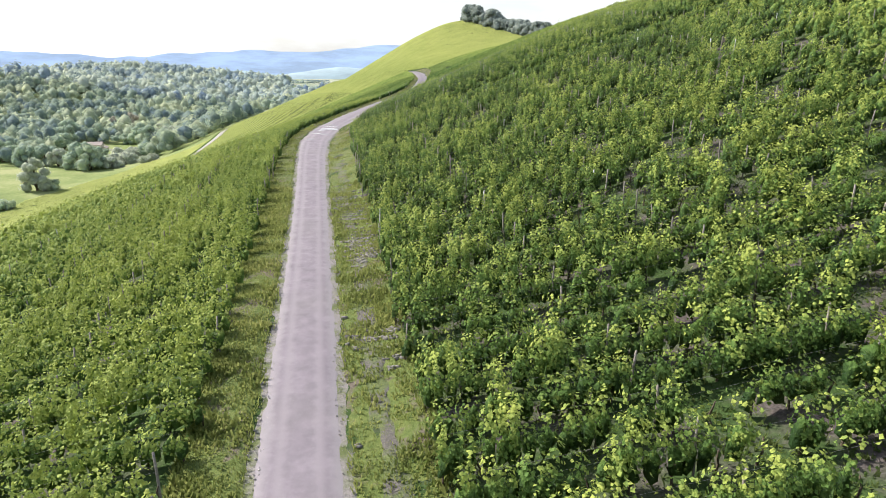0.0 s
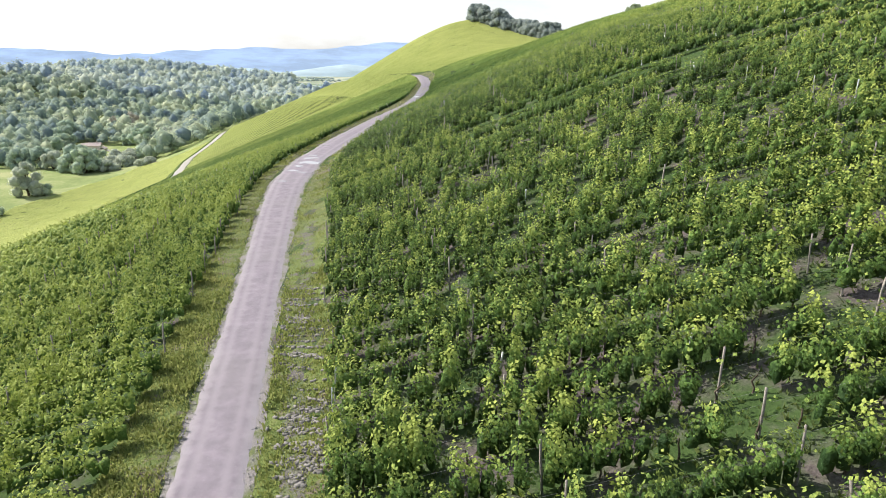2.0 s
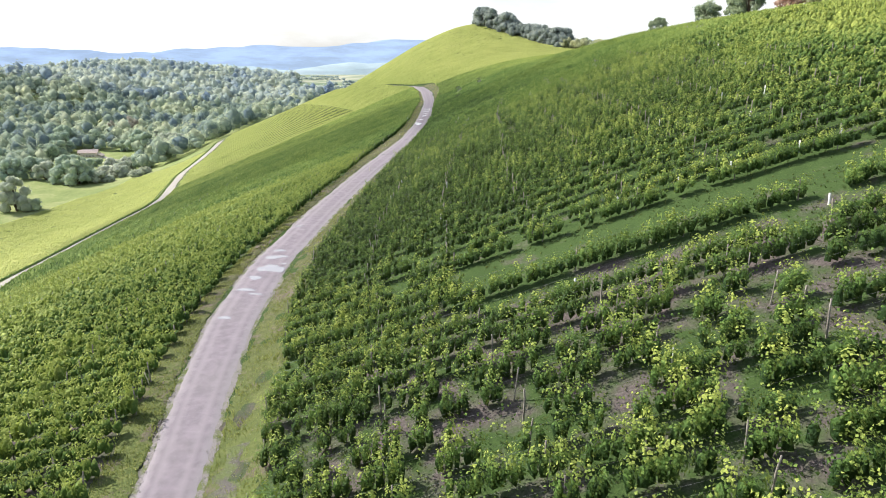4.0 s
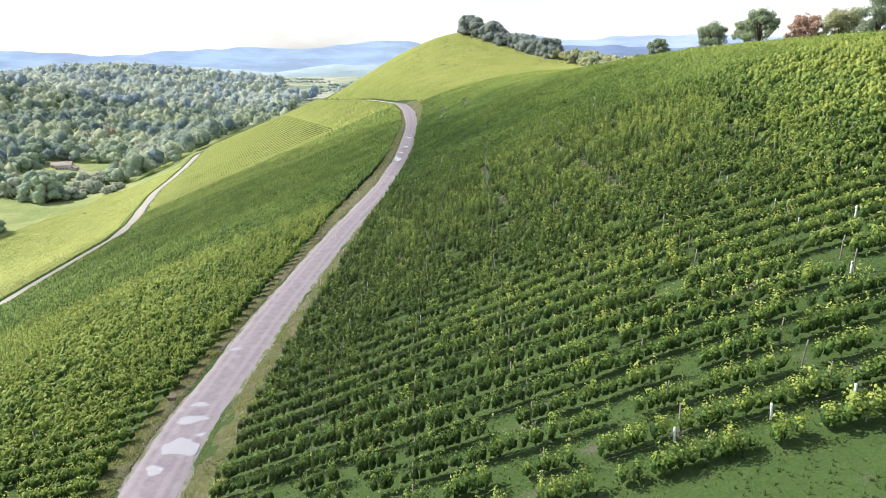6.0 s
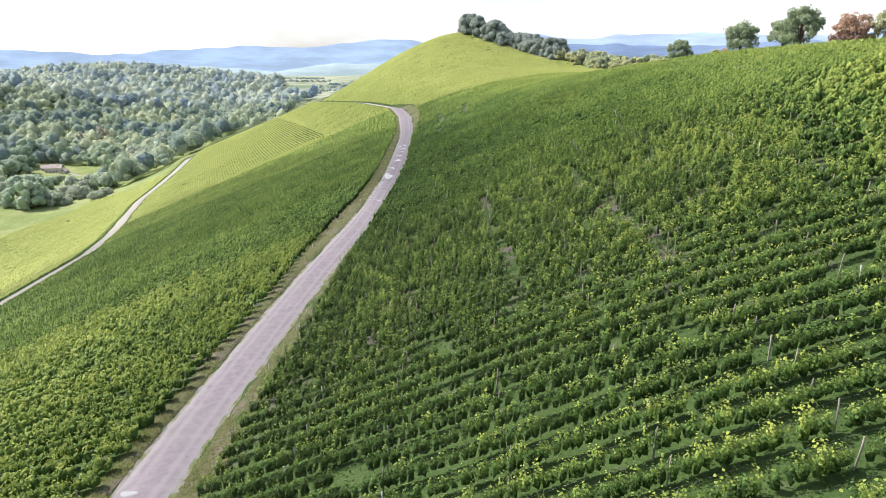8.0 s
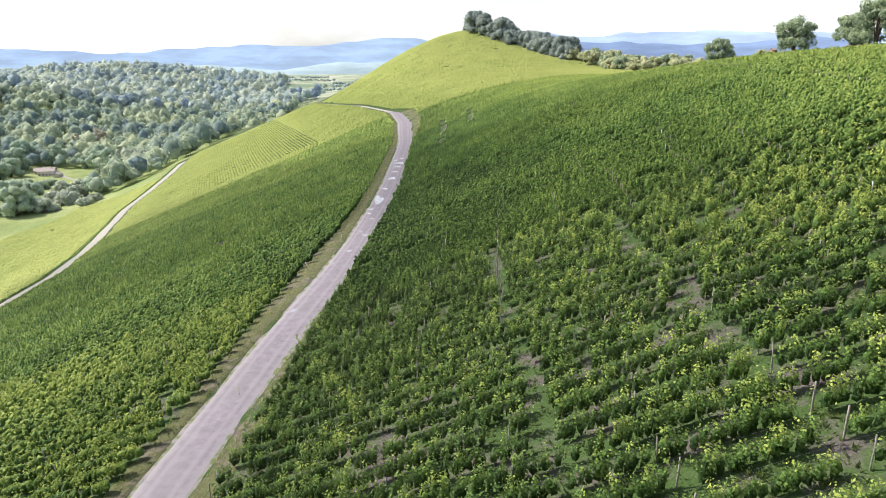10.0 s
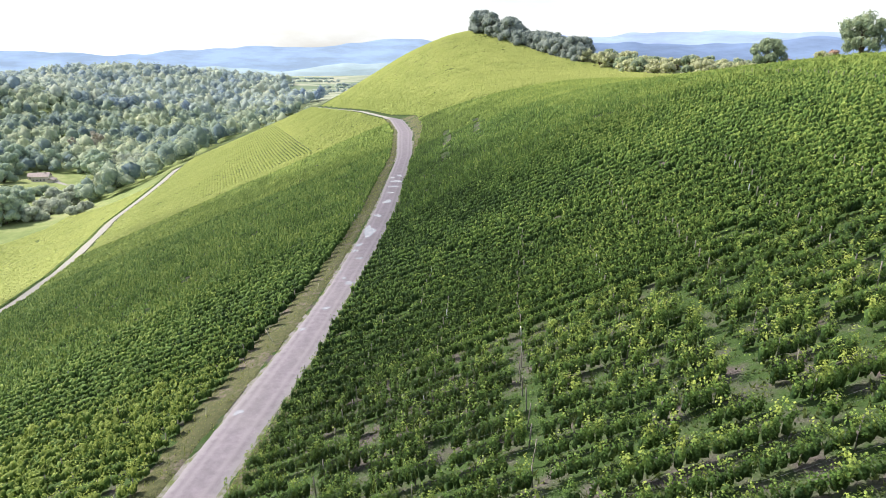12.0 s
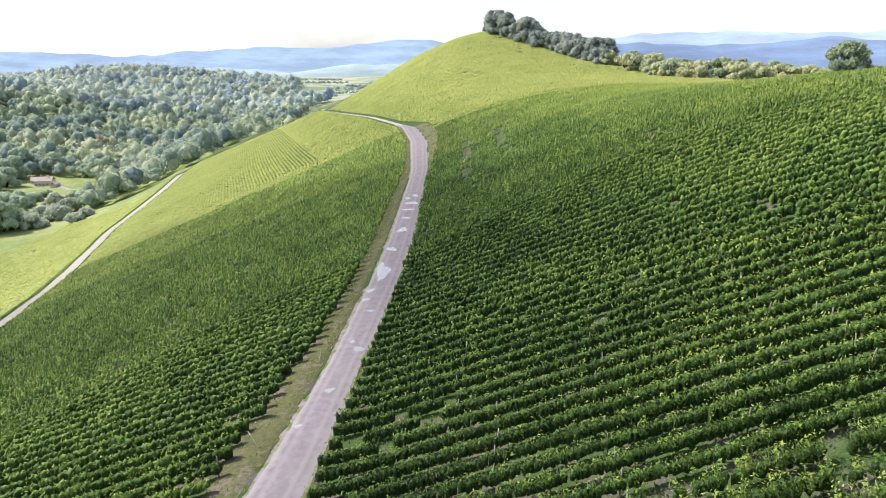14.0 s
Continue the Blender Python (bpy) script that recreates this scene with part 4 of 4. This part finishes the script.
def wood_points(n, box, test, r0, r1):
    out = []
    while len(out) < n:
        x, y = rng.uniform(box[0], box[1]), rng.uniform(box[2], box[3])
        if test(x, y):
            r = r0 + (r1 - r0) * rng.random() ** 1.6
            tone = np.clip(0.50 + 0.36 * float(wobble(x, y, 70, 3)) + rng.normal(0, 0.21), 0, 1)
            out.append((x, y, r, r * rng.uniform(1.5, 3.2), tone))
    return out


def open_ground(x, y):
    """Meadows and fields left free of trees."""
    if y < 600 and x > -395 - 0.35 * max(560 - y, 0):
        return True
    if (-455 < x < -372 and 685 < y < 800) or (-400 < x < -300 and 600 < y < 760):
        return True
    if abs((y - 1558) - 1.5 * (x + 536)) < 70 and -545 < x < -380:
        return True
    return y > 2050 and x > -520


def in_view(x, y):
    # trees stand only inside the camera's wedge of view
    return -0.82 < x / (y + 20) < -0.12


near_wood = wood_points(3200, (-1150, -150, 580, 1300), lambda x, y: in_view(x, y) and float(height(x, y)) < -55 + 60 * (x < -500) and not open_ground(x, y), 4.8, 9.5)
far_wood = wood_points(4000, (-1950, -300, 1250, 2450), lambda x, y: in_view(x, y) and (y < 1650 or x < -0.235 * y) and not open_ground(x, y), 7.5, 13)
woods("valley_woods", near_wood, "mixed green and autumn-tinged deciduous woods in the valley, haze-tinted", 42, HAZED_WOOD_NEAR)
woods("hill_forest", far_wood, "dense forest over the far hill in haze-tinted green", 28, HAZED_WOOD_FAR)


rows = []
for y0, x0, x1, lean in ((1750, -560, -180, 0.1), (1900, -640, -150, -0.08), (2080, -620, -100, 0.06), (2300, -720, -60, -0.05), (2600, -800, -20, 0.07), (3000, -900, 20, -0.04)):
    for x in np.arange(x0, x1, 7.0):
        if wobble(x, y0, 60, 4) > -0.25:
            rows.append((x + rng.normal(0, 4), y0 + lean * (x - x0) + rng.normal(0, 8), rng.uniform(5, 9), rng.uniform(8, 14), rng.uniform(0.2, 0.6)))
woods("hedgerow", rows, "haze-tinted hedgerows and copses across the valley fields", 24, HAZED_WOOD_FAR)


# ---- distance ----
def ridge_line(name, far, a0, a1, top, bottom, col, label, glow):
    """A far ridge as a plain glowing backdrop, haze put into its blue and its glow, with an uneven skyline."""
    n = 160
    a = np.radians(np.linspace(a0, a1, n))
    x, y = -np.sin(a) * far, np.cos(a) * far
    z = np.interp(np.degrees(a), [a0, a1], top) + 0.007 * far * wobble(np.degrees(a), 0 * a, 4.0, far / 1000) + 0.0018 * far * wobble(np.degrees(a), 0 * a, 0.9, 2)
    v = np.concatenate([np.stack([x, y, np.full(n, bottom)], -1), np.stack([x, y, z * 0.5 + bottom * 0.5], -1), np.stack([x * 1.02, y * 1.02, z], -1)])
    i = np.concatenate([np.arange(n - 1), n + np.arange(n - 1)])
    m = Mat(name, 1.0)
    p = m.place()
    stretched = m.add("ShaderNodeMapping", Vector=p, Scale=(1, 1, 6)).outputs["Vector"]
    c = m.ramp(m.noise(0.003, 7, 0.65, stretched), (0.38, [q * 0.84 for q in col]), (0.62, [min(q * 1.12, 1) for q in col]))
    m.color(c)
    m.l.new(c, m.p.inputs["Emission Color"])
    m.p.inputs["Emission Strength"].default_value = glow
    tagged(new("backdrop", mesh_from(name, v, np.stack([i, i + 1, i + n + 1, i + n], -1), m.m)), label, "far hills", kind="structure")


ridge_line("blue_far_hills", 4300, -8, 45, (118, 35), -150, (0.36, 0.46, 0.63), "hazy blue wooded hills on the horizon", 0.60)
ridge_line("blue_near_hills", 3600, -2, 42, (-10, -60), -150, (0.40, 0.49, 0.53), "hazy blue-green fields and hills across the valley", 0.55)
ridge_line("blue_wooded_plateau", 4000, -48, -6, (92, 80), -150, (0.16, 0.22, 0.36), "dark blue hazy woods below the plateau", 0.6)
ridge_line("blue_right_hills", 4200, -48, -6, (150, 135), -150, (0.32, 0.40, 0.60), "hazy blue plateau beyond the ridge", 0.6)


# ---- the house in the valley ----
def box(bm, x0, x1, y0, y1, z0, z1):
    bmesh.ops.create_cube(bm, size=1, matrix=Matrix.LocRotScale(((x0 + x1) / 2, (y0 + y1) / 2, (z0 + z1) / 2), None, (x1 - x0, y1 - y0, z1 - z0)))


def bm_mesh(name, bm, mat, bevel=0.0):
    if bevel:
        bmesh.ops.bevel(bm, geom=bm.edges[:], offset=bevel, segments=1, affect="EDGES")
    me = bpy.data.meshes.new(name)
    bm.to_mesh(me)
    bm.free()
    me.materials.append(mat)
    return me


PLASTER = plain_material("pale_plaster", (0.55, 0.50, 0.45), (0.72, 0.67, 0.61), 0.6, 0.9)
ROOF_TILE = plain_material("weathered_roof_tile", (0.40, 0.31, 0.29), (0.62, 0.52, 0.49), 0.9, 0.85)
PANE = plain_material("dark_window_glass", (0.03, 0.035, 0.04), (0.06, 0.065, 0.07), 1.0, 0.1)


def house(place, turn, long, deep, tall, ridge, label):
    """A plain house with a gabled roof, eaves, chimney and windows."""
    root = new("house", None)
    root.location = (*place, float(height(*place)) - 0.3)
    root.rotation_euler[2] = turn
    tagged(root, label, "house", "houses in the valley")
    bm = bmesh.new()
    box(bm, -long / 2, long / 2, -deep / 2, deep / 2, -1.5, tall)
    part("wall", bm_mesh("wall", bm, PLASTER, 0.05), root)
    bm = bmesh.new()
    o, e = 0.6, deep / 2 + 0.7
    prof = [(-e, tall - 0.25), (0, tall + ridge), (e, tall - 0.25), (e, tall - 0.55), (0, tall + ridge - 0.35), (-e, tall - 0.55)]
    ends = [[bm.verts.new((s * (long / 2 + o), y, z)) for y, z in prof] for s in (-1, 1)]
    for k in range(6):
        bm.faces.new((ends[0][k], ends[0][(k + 1) % 6], ends[1][(k + 1) % 6], ends[1][k]))
    bm.faces.new(ends[0][::-1])
    bm.faces.new(ends[1])
    bmesh.ops.recalc_face_normals(bm, faces=bm.faces[:])
    roof = part("roof", bm_mesh("roof", bm, ROOF_TILE), root, "weathered reddish tiled roof")
    bm = bmesh.new()
    box(bm, long * 0.2, long * 0.2 + 0.9, -0.4, 0.4, tall + ridge * 0.5, tall + ridge + 1.2)
    part("chimney", bm_mesh("chimney", bm, ROOF_TILE, 0.04), roof)
    bm = bmesh.new()
    box(bm, -0.55, 0.55, -0.06, 0.06, -0.75, 0.75)
    pane = bm_mesh("window", bm, PANE)
    for row in range(max(int(tall // 3), 1)):
        for k in range(int(long // 3.2)):
            w = part("window", pane, root)
            w.location = (-long / 2 + 1.9 + 3.2 * k, -deep / 2, 1.9 + 2.9 * row)


house((-414, 756), 0.25, 16, 10, 5.6, 3.2, "pale plastered valley house with weathered red roof")
house((-428, 768), 0.25, 12, 8, 4.0, 2.6, "small pale annex with red roof beside the house")
house((-399, 748), 1.75, 9, 6, 3.2, 1.8, "low pale shed with red roof near the house")


drive_x = smooth("690,-335 720,-362 745,-392 775,-412", 8)
tagged(ribbon("drive", np.arange(700, 762, 2.0), drive_x, lambda y: 2.6 + 0 * y, 0.3, PATH_GRAVEL, 5, 0.03, 0.3), "pale gravel drive leading to the valley house", "drive", kind="structure")


# ---- puddles and road-side things ----
def puddle(d, y, half_x, half_y):
    """A shallow pool with an irregular shore."""
    a = np.arange(26) / 26 * 2 * np.pi
    r = 1 + 0.22 * np.sin(a * 2 + d * 5) + 0.16 * np.sin(a * 3 + y) + 0.10 * np.sin(a * 7 + y * 2) + rng.normal(0, 0.05, 26)
    px, py = float(line_x(y)) + d + np.cos(a) * half_x * r, y + np.sin(a) * half_y * r
    keep = np.clip(px - line_x(py), -half_width(py) + 0.1, half_width(py) - 0.1)
    px = line_x(py) + keep
    z = float(height(px, py).mean()) + 0.03 + 0.05 * (1 - (d / float(half_width(y))) ** 2) + 0.012
    v = np.concatenate([np.stack([px, py, height(px, py) + 0.03 + 0.05 * np.clip(1 - (keep / half_width(py)) ** 2, 0, 1) + 0.006], -1), [[px.mean(), py.mean(), z + 0.002]]])
    f = np.stack([np.arange(26), (np.arange(26) + 1) % 26, np.full(26, 26)], -1)
    tagged(new("puddle", mesh_from("puddle", v, f, WATER, smooth_shade=True)), "shallow rain puddle mirroring the bright sky on asphalt", "puddle", "puddles on the road")


for d, y, hx, hy in (
    (-0.1, 107.3, 1.25, 0.55), (-0.3, 109.6, 0.9, 0.3), (0.4, 103.6, 1.2, 1.3), (-0.5, 100.8, 0.7, 0.5), (-0.6, 97.6, 0.9, 0.35), (-0.8, 91.3, 0.5, 0.35), (-1.0, 120.0, 0.5, 0.35), (1.4, 105.2, 0.3, 0.3), (0.5, 96.6, 0.6, 0.25),
):
    puddle(d, y, hx, hy)
for d, y, hx, hy in (
    (-0.75, 233.0, 0.9, 3.6), (-1.2, 225.6, 0.55, 0.7), (-0.7, 243.3, 0.75, 0.9), (-0.1, 254.2, 0.9, 1.3), (-0.1, 262.0, 0.9, 0.6), (0.1, 268.2, 1.1, 0.7), (0.3, 273.5, 1.2, 1.2), (0.6, 280.0, 0.6, 1.0), (-0.9, 277.5, 0.5, 1.0),
    (0.9, 208.8, 0.75, 0.5), (-0.3, 210.6, 0.35, 0.35), (-1.4, 213.2, 0.25, 0.3), (-1.2, 177.2, 0.4, 0.45), (-0.1, 200.3, 0.5, 0.4), (-1.2, 194.3, 0.35, 0.35), (0.2, 219.0, 0.5, 0.4), (-1.2, 222.6, 0.5, 0.5),
):
    puddle(d, y, hx, hy)


def stick(name, x, y, tall, lean, radius, mat, label, category, group="", foot=0.0):
    root_z = float(height(x, y))
    pts = [(0, 0, -0.15), (lean * 0.3, 0, tall * 0.35), (lean, 0.05, tall)]
    if foot:
        pts = [(foot, 0.1, 0.05), (foot * 0.5, 0.05, 0.07), (0, 0, 0.1), (lean, 0.1, tall)]
    v, f = tube_mesh("", pts, [radius] * len(pts), None, 6)
    ob = new(name, mesh_from(name, v, f, mat))
    ob.location = (x, y, root_z)
    return tagged(ob, label, category, group)


stick("bent_stake", -15.7, 191.6, 1.5, -0.7, 0.045, STAKE, "pale bent stake lying in the grass verge", "stake", foot=1.3)
stick("verge_stake", -20.6, 80.6, 1.1, -0.3, 0.04, STAKE, "pale leaning stake on the grass verge", "stake", "stakes on the verge")
for x, y, h in ((-13.8, 206.5, 0.9), (-15.2, 158.0, 0.9), (-17.6, 177.0, 1.0), (-12.6, 149.5, 1.1), (-13.9, 131.0, 1.2), (-13.8, 137.0, 1.1), (-12.0, 89.5, 1.1), (-3.4, 41.0, 1.3), (-4.3, 46.5, 1.4), (-7.0, 54.0, 1.3)):
    stick("verge_stake", x, y, h, rng.normal(0, 0.2), 0.035, STAKE if y > 60 else POST_WOOD, "thin weathered stake at the end of a vine row", "stake", "stakes on the verge")
for x, y in ((20.8, 88.0), (17.3, 88.4), (25.4, 87.8), (28.1, 87.6), (8.2, 79.1), (13.0, 88.9), (33.0, 86.9), (38.0, 86.2), (23.0, 79.0), (30.0, 104.0), (26.0, 97.5)):
    stick("guard_tube", x, y, 0.75, rng.normal(0, 0.03), 0.07, TUBE, "short white plastic tube round a young vine", "guard tube", "tubes round young vines")


# ---- verges: grass, herbs, stones ----
def blades(n, y0, y1, side, mat, tall, seed):
    """Grass and herbs on the verges, folded blades in tufts."""
    r = np.random.default_rng(seed)
    y = r.uniform(y0, y1, n)
    if side > 0:
        a, b = half_width(y) + 0.15, right_edge(y) + 0.4
    else:
        a, b = half_width(y) + 0.15, -left_edge(y) + 0.4
    d = a + (b - a) * r.beta(1.3, 1.0, n)
    x = line_x(y) + side * d
    bare = wobble(x, y, 2.2, 12 + side)
    bare = 0.6 * bare + 0.6 * wobble(x, y, 0.7, 15)
    keep = bare > (-0.30 if side > 0 else -0.5) + 0.5 * r.normal(0, 0.5, n)
    x, y = x[keep], y[keep]
    m = len(x)
    t = tall * (0.5 + 0.9 * r.random(m)) * (1 + 0.5 * wobble(x, y, 1.3, 3))
    p = np.stack([x, y, ground_z(x, y)], -1)
    a = r.uniform(0, 2 * np.pi, m)
    wide = np.stack([np.cos(a), np.sin(a), 0 * a], -1) * (t * 0.22)[:, None]
    tip = np.stack([-np.sin(a) * r.uniform(0.2, 0.9, m), np.cos(a) * r.uniform(0.2, 0.9, m), np.ones(m)], -1) * t[:, None]
    v = np.stack([p - wide - [0, 0, 0.03], p + wide - [0, 0, 0.03], p + tip + wide * 0.5, p + tip - wide * 0.6], 1).reshape(-1, 3)
    i = np.arange(m)[:, None] * 4
    f = np.concatenate([i + [0, 1, 2], i + [0, 2, 3]], 1).reshape(-1, 3)
    return mesh_from("grass", v, f, mat, np.repeat(np.clip(0.4 + 0.3 * wobble(x, y, 3, 5) + r.normal(0, 0.15, m), 0, 1), 4))


GRASS = leaf_material("verge_grass", (0.12, 0.17, 0.04), (0.24, 0.29, 0.075), (0.40, 0.40, 0.16), 0.45, 0.8, patch=0.3)
for side, word in ((1, "above"), (-1, "below")):
    tagged(new("verge_grass", blades(26000, 6, 62, side, GRASS, 0.17, 23 + side)), f"long tufted green grass on the verge {word} the road", "grass", kind="stuff")
    tagged(new("verge_grass", blades(13000, 62, 130, side, GRASS, 0.13, 3 + side)), f"uneven grass and herbs on the verge {word} the road", "grass", kind="stuff")
    tagged(new("verge_grass", blades(7500, 130, 390, side, GRASS, 0.16, 13 + side)), f"short dry grass along the verge {word} the road", "grass", kind="stuff")


def lane_grass(n, y0, y1, reach, t0, t1, mat, seed):
    """Tufts of grass and weeds between the rows above the road, three blades each."""
    r = np.random.default_rng(seed)
    y = r.uniform(y0, y1, n)
    x = line_x(y) + r.uniform(5, reach, n)
    keep = wobble(x, y, 1.6, 21) + r.normal(0, 0.4, n) > -0.15
    x, y = x[keep], y[keep]
    m = len(x)
    t = r.uniform(t0, t1, m)
    p = np.stack([x, y, ground_z(x, y) - 0.03], -1)
    V = []
    for k in range(3):
        a = r.uniform(0, 2 * np.pi, m)
        wide = np.stack([np.cos(a), np.sin(a), 0 * a], -1) * (t * 0.24)[:, None]
        tip = np.stack([r.normal(0, 0.5, m), r.normal(0, 0.5, m), r.uniform(0.6, 1.1, m)], -1) * t[:, None]
        V += [p - wide, p + wide, p + tip]
    tone = np.repeat(np.clip(0.25 + 0.3 * wobble(x, y, 3, 5) + r.normal(0, 0.18, m), 0, 1), 9)
    return mesh_from("grass", np.stack(V, 1).reshape(-1, 3), np.arange(9 * m).reshape(-1, 3), mat, tone)


WEEDS = leaf_material("lane_weeds", (0.06, 0.095, 0.03), (0.14, 0.19, 0.06), (0.25, 0.30, 0.11), 0.5, 0.8, patch=0.2)
tagged(new("lane_grass", lane_grass(28000, 56, 118, 62, 0.08, 0.24, WEEDS, 31)), "rough grass between the thin vine rows above the road", "grass", kind="stuff")
tagged(new("lane_grass", lane_grass(24000, 10, 56, 42, 0.12, 0.34, WEEDS, 32)), "weeds and grass under the bushy vines above the road", "grass", kind="stuff")
tagged(new("lane_grass", lane_grass(26000, 118, 206, 52, 0.18, 0.42, WEEDS, 33)), "dark weeds and grass between the trimmed vine rows", "grass", kind="stuff")


def stones(n, y0, y1, seed):
    """Loose gravel along the road's edges and on the bank."""
    r = np.random.default_rng(seed)
    y = r.uniform(y0, y1, n)
    side = r.choice([-1, 1], n, p=[0.35, 0.65])
    bank = (side > 0) & (r.random(n) < 0.45)
    d = np.where(bank, half_width(y) + r.uniform(0.6, 2.6, n), half_width(y) + r.normal(0.1, 0.22, n))
    x = line_x(y) + side * d
    keep = ~bank | (wobble(x, y, 2.2, 13) < 0.1)
    x, y = x[keep], y[keep]
    m = len(x)
    s = 0.018 + 0.045 * r.random(m) ** 2.5
    octa = np.array([(1, 0, 0), (0, 1, 0), (-1, 0, 0), (0, -1, 0), (0, 0, 0.7), (0, 0, -0.5)])
    a = r.uniform(0, 6.28, m)
    rot = np.stack([np.stack([np.cos(a), -np.sin(a), 0 * a], -1), np.stack([np.sin(a), np.cos(a), 0 * a], -1), np.stack([0 * a, 0 * a, 1 + 0 * a], -1)], 1)
    v = np.einsum("mij,kj->mki", rot, octa) * (s[:, None] * r.uniform(0.6, 1.3, (m, 6)))[..., None] + np.stack([x, y, height(x, y) + 0.02], -1)[:, None]
    t = np.array([(0, 1, 4), (1, 2, 4), (2, 3, 4), (3, 0, 4), (1, 0, 5), (2, 1, 5), (3, 2, 5), (0, 3, 5)])
    return mesh_from("stones", v.reshape(-1, 3), (np.arange(m)[:, None, None] * 6 + t).reshape(-1, 3), STONE)


tagged(new("loose_gravel", stones(5200, 8, 110, 5)), "loose grey gravel along the road's edge", "gravel", kind="stuff")


def scree(n, seed):
    """Flat grey stones in low broken courses on the bank above the road."""
    r = np.random.default_rng(seed)
    y = r.uniform(12, 62, n)
    d = half_width(y) + 0.5 + r.beta(1.6, 1.3, n) * np.maximum(right_edge(y) - half_width(y) - 0.6, 0.3)
    x = line_x(y) + d
    course = np.abs(((y + 0.35 * d + 0.5 * wobble(x, y, 2.0, 4)) / 0.95) % 1 - 0.5) < 0.16 + 0.3 * wobble(x, y, 1.4, 9)
    keep = course & (wobble(x, y, 3.2, 13) + 0.35 * wobble(x, y, 0.9, 3) > np.interp(y, [12, 25, 45, 62], [0.35, 0.0, -0.15, 0.3]))
    x, y = x[keep], y[keep]
    m = len(x)
    box8 = np.array([(a, b, c) for c in (-1, 1) for a, b in ((-1, -1), (1, -1), (1, 1), (-1, 1))], float)
    half = np.stack([r.uniform(0.06, 0.17, m), r.uniform(0.04, 0.10, m), r.uniform(0.03, 0.06, m)], -1)
    v = box8[None] * half[:, None] * r.uniform(0.65, 1.15, (m, 8, 1))
    a = r.normal(0, 0.4, m)
    v = np.stack([v[..., 0] * np.cos(a)[:, None] - v[..., 1] * np.sin(a)[:, None], v[..., 0] * np.sin(a)[:, None] + v[..., 1] * np.cos(a)[:, None], v[..., 2]], -1)
    v += np.stack([x, y, ground_z(x, y) + 0.08], -1)[:, None]
    f = np.array([(4, 5, 6, 7), (0, 1, 5, 4), (1, 2, 6, 5), (2, 3, 7, 6), (3, 0, 4, 7)])
    return mesh_from("scree", v.reshape(-1, 3), (np.arange(m)[:, None, None] * 8 + f).reshape(-1, 4), SCREE)


tagged(new("bank_stones", scree(5200, 8)), "flat grey stones in broken courses on the bank", "stones", kind="stuff")


# ---- unseen cloud shading the slope ----
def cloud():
    """An unseen thin cumulus added along the sun's ray to shade the middle of the vineyard: a closed lumpy body, its
    outline drawn from the shadow's edges.
    """
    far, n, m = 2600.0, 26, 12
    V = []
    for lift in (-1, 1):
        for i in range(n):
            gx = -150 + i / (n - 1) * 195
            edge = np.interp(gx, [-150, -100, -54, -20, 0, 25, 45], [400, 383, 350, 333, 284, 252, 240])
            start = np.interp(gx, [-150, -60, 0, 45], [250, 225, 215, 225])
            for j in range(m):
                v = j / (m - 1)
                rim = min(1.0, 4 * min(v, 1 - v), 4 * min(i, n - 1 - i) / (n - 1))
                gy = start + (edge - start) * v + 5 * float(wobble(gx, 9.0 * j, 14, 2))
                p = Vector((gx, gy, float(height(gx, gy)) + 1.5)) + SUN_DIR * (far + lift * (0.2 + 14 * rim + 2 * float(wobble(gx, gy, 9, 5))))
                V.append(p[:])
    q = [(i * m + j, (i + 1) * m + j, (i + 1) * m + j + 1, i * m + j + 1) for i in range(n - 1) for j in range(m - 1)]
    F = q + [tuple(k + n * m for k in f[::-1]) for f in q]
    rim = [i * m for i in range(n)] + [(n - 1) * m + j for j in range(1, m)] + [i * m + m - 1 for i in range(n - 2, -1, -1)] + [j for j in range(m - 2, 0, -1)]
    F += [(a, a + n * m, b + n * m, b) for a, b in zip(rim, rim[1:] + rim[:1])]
    tagged(new("cloud", mesh_from("cloud", V, F, CLOUD, smooth_shade=True)), "unseen thin cloud added to shade the middle vineyard slope", "cloud", kind="structure")


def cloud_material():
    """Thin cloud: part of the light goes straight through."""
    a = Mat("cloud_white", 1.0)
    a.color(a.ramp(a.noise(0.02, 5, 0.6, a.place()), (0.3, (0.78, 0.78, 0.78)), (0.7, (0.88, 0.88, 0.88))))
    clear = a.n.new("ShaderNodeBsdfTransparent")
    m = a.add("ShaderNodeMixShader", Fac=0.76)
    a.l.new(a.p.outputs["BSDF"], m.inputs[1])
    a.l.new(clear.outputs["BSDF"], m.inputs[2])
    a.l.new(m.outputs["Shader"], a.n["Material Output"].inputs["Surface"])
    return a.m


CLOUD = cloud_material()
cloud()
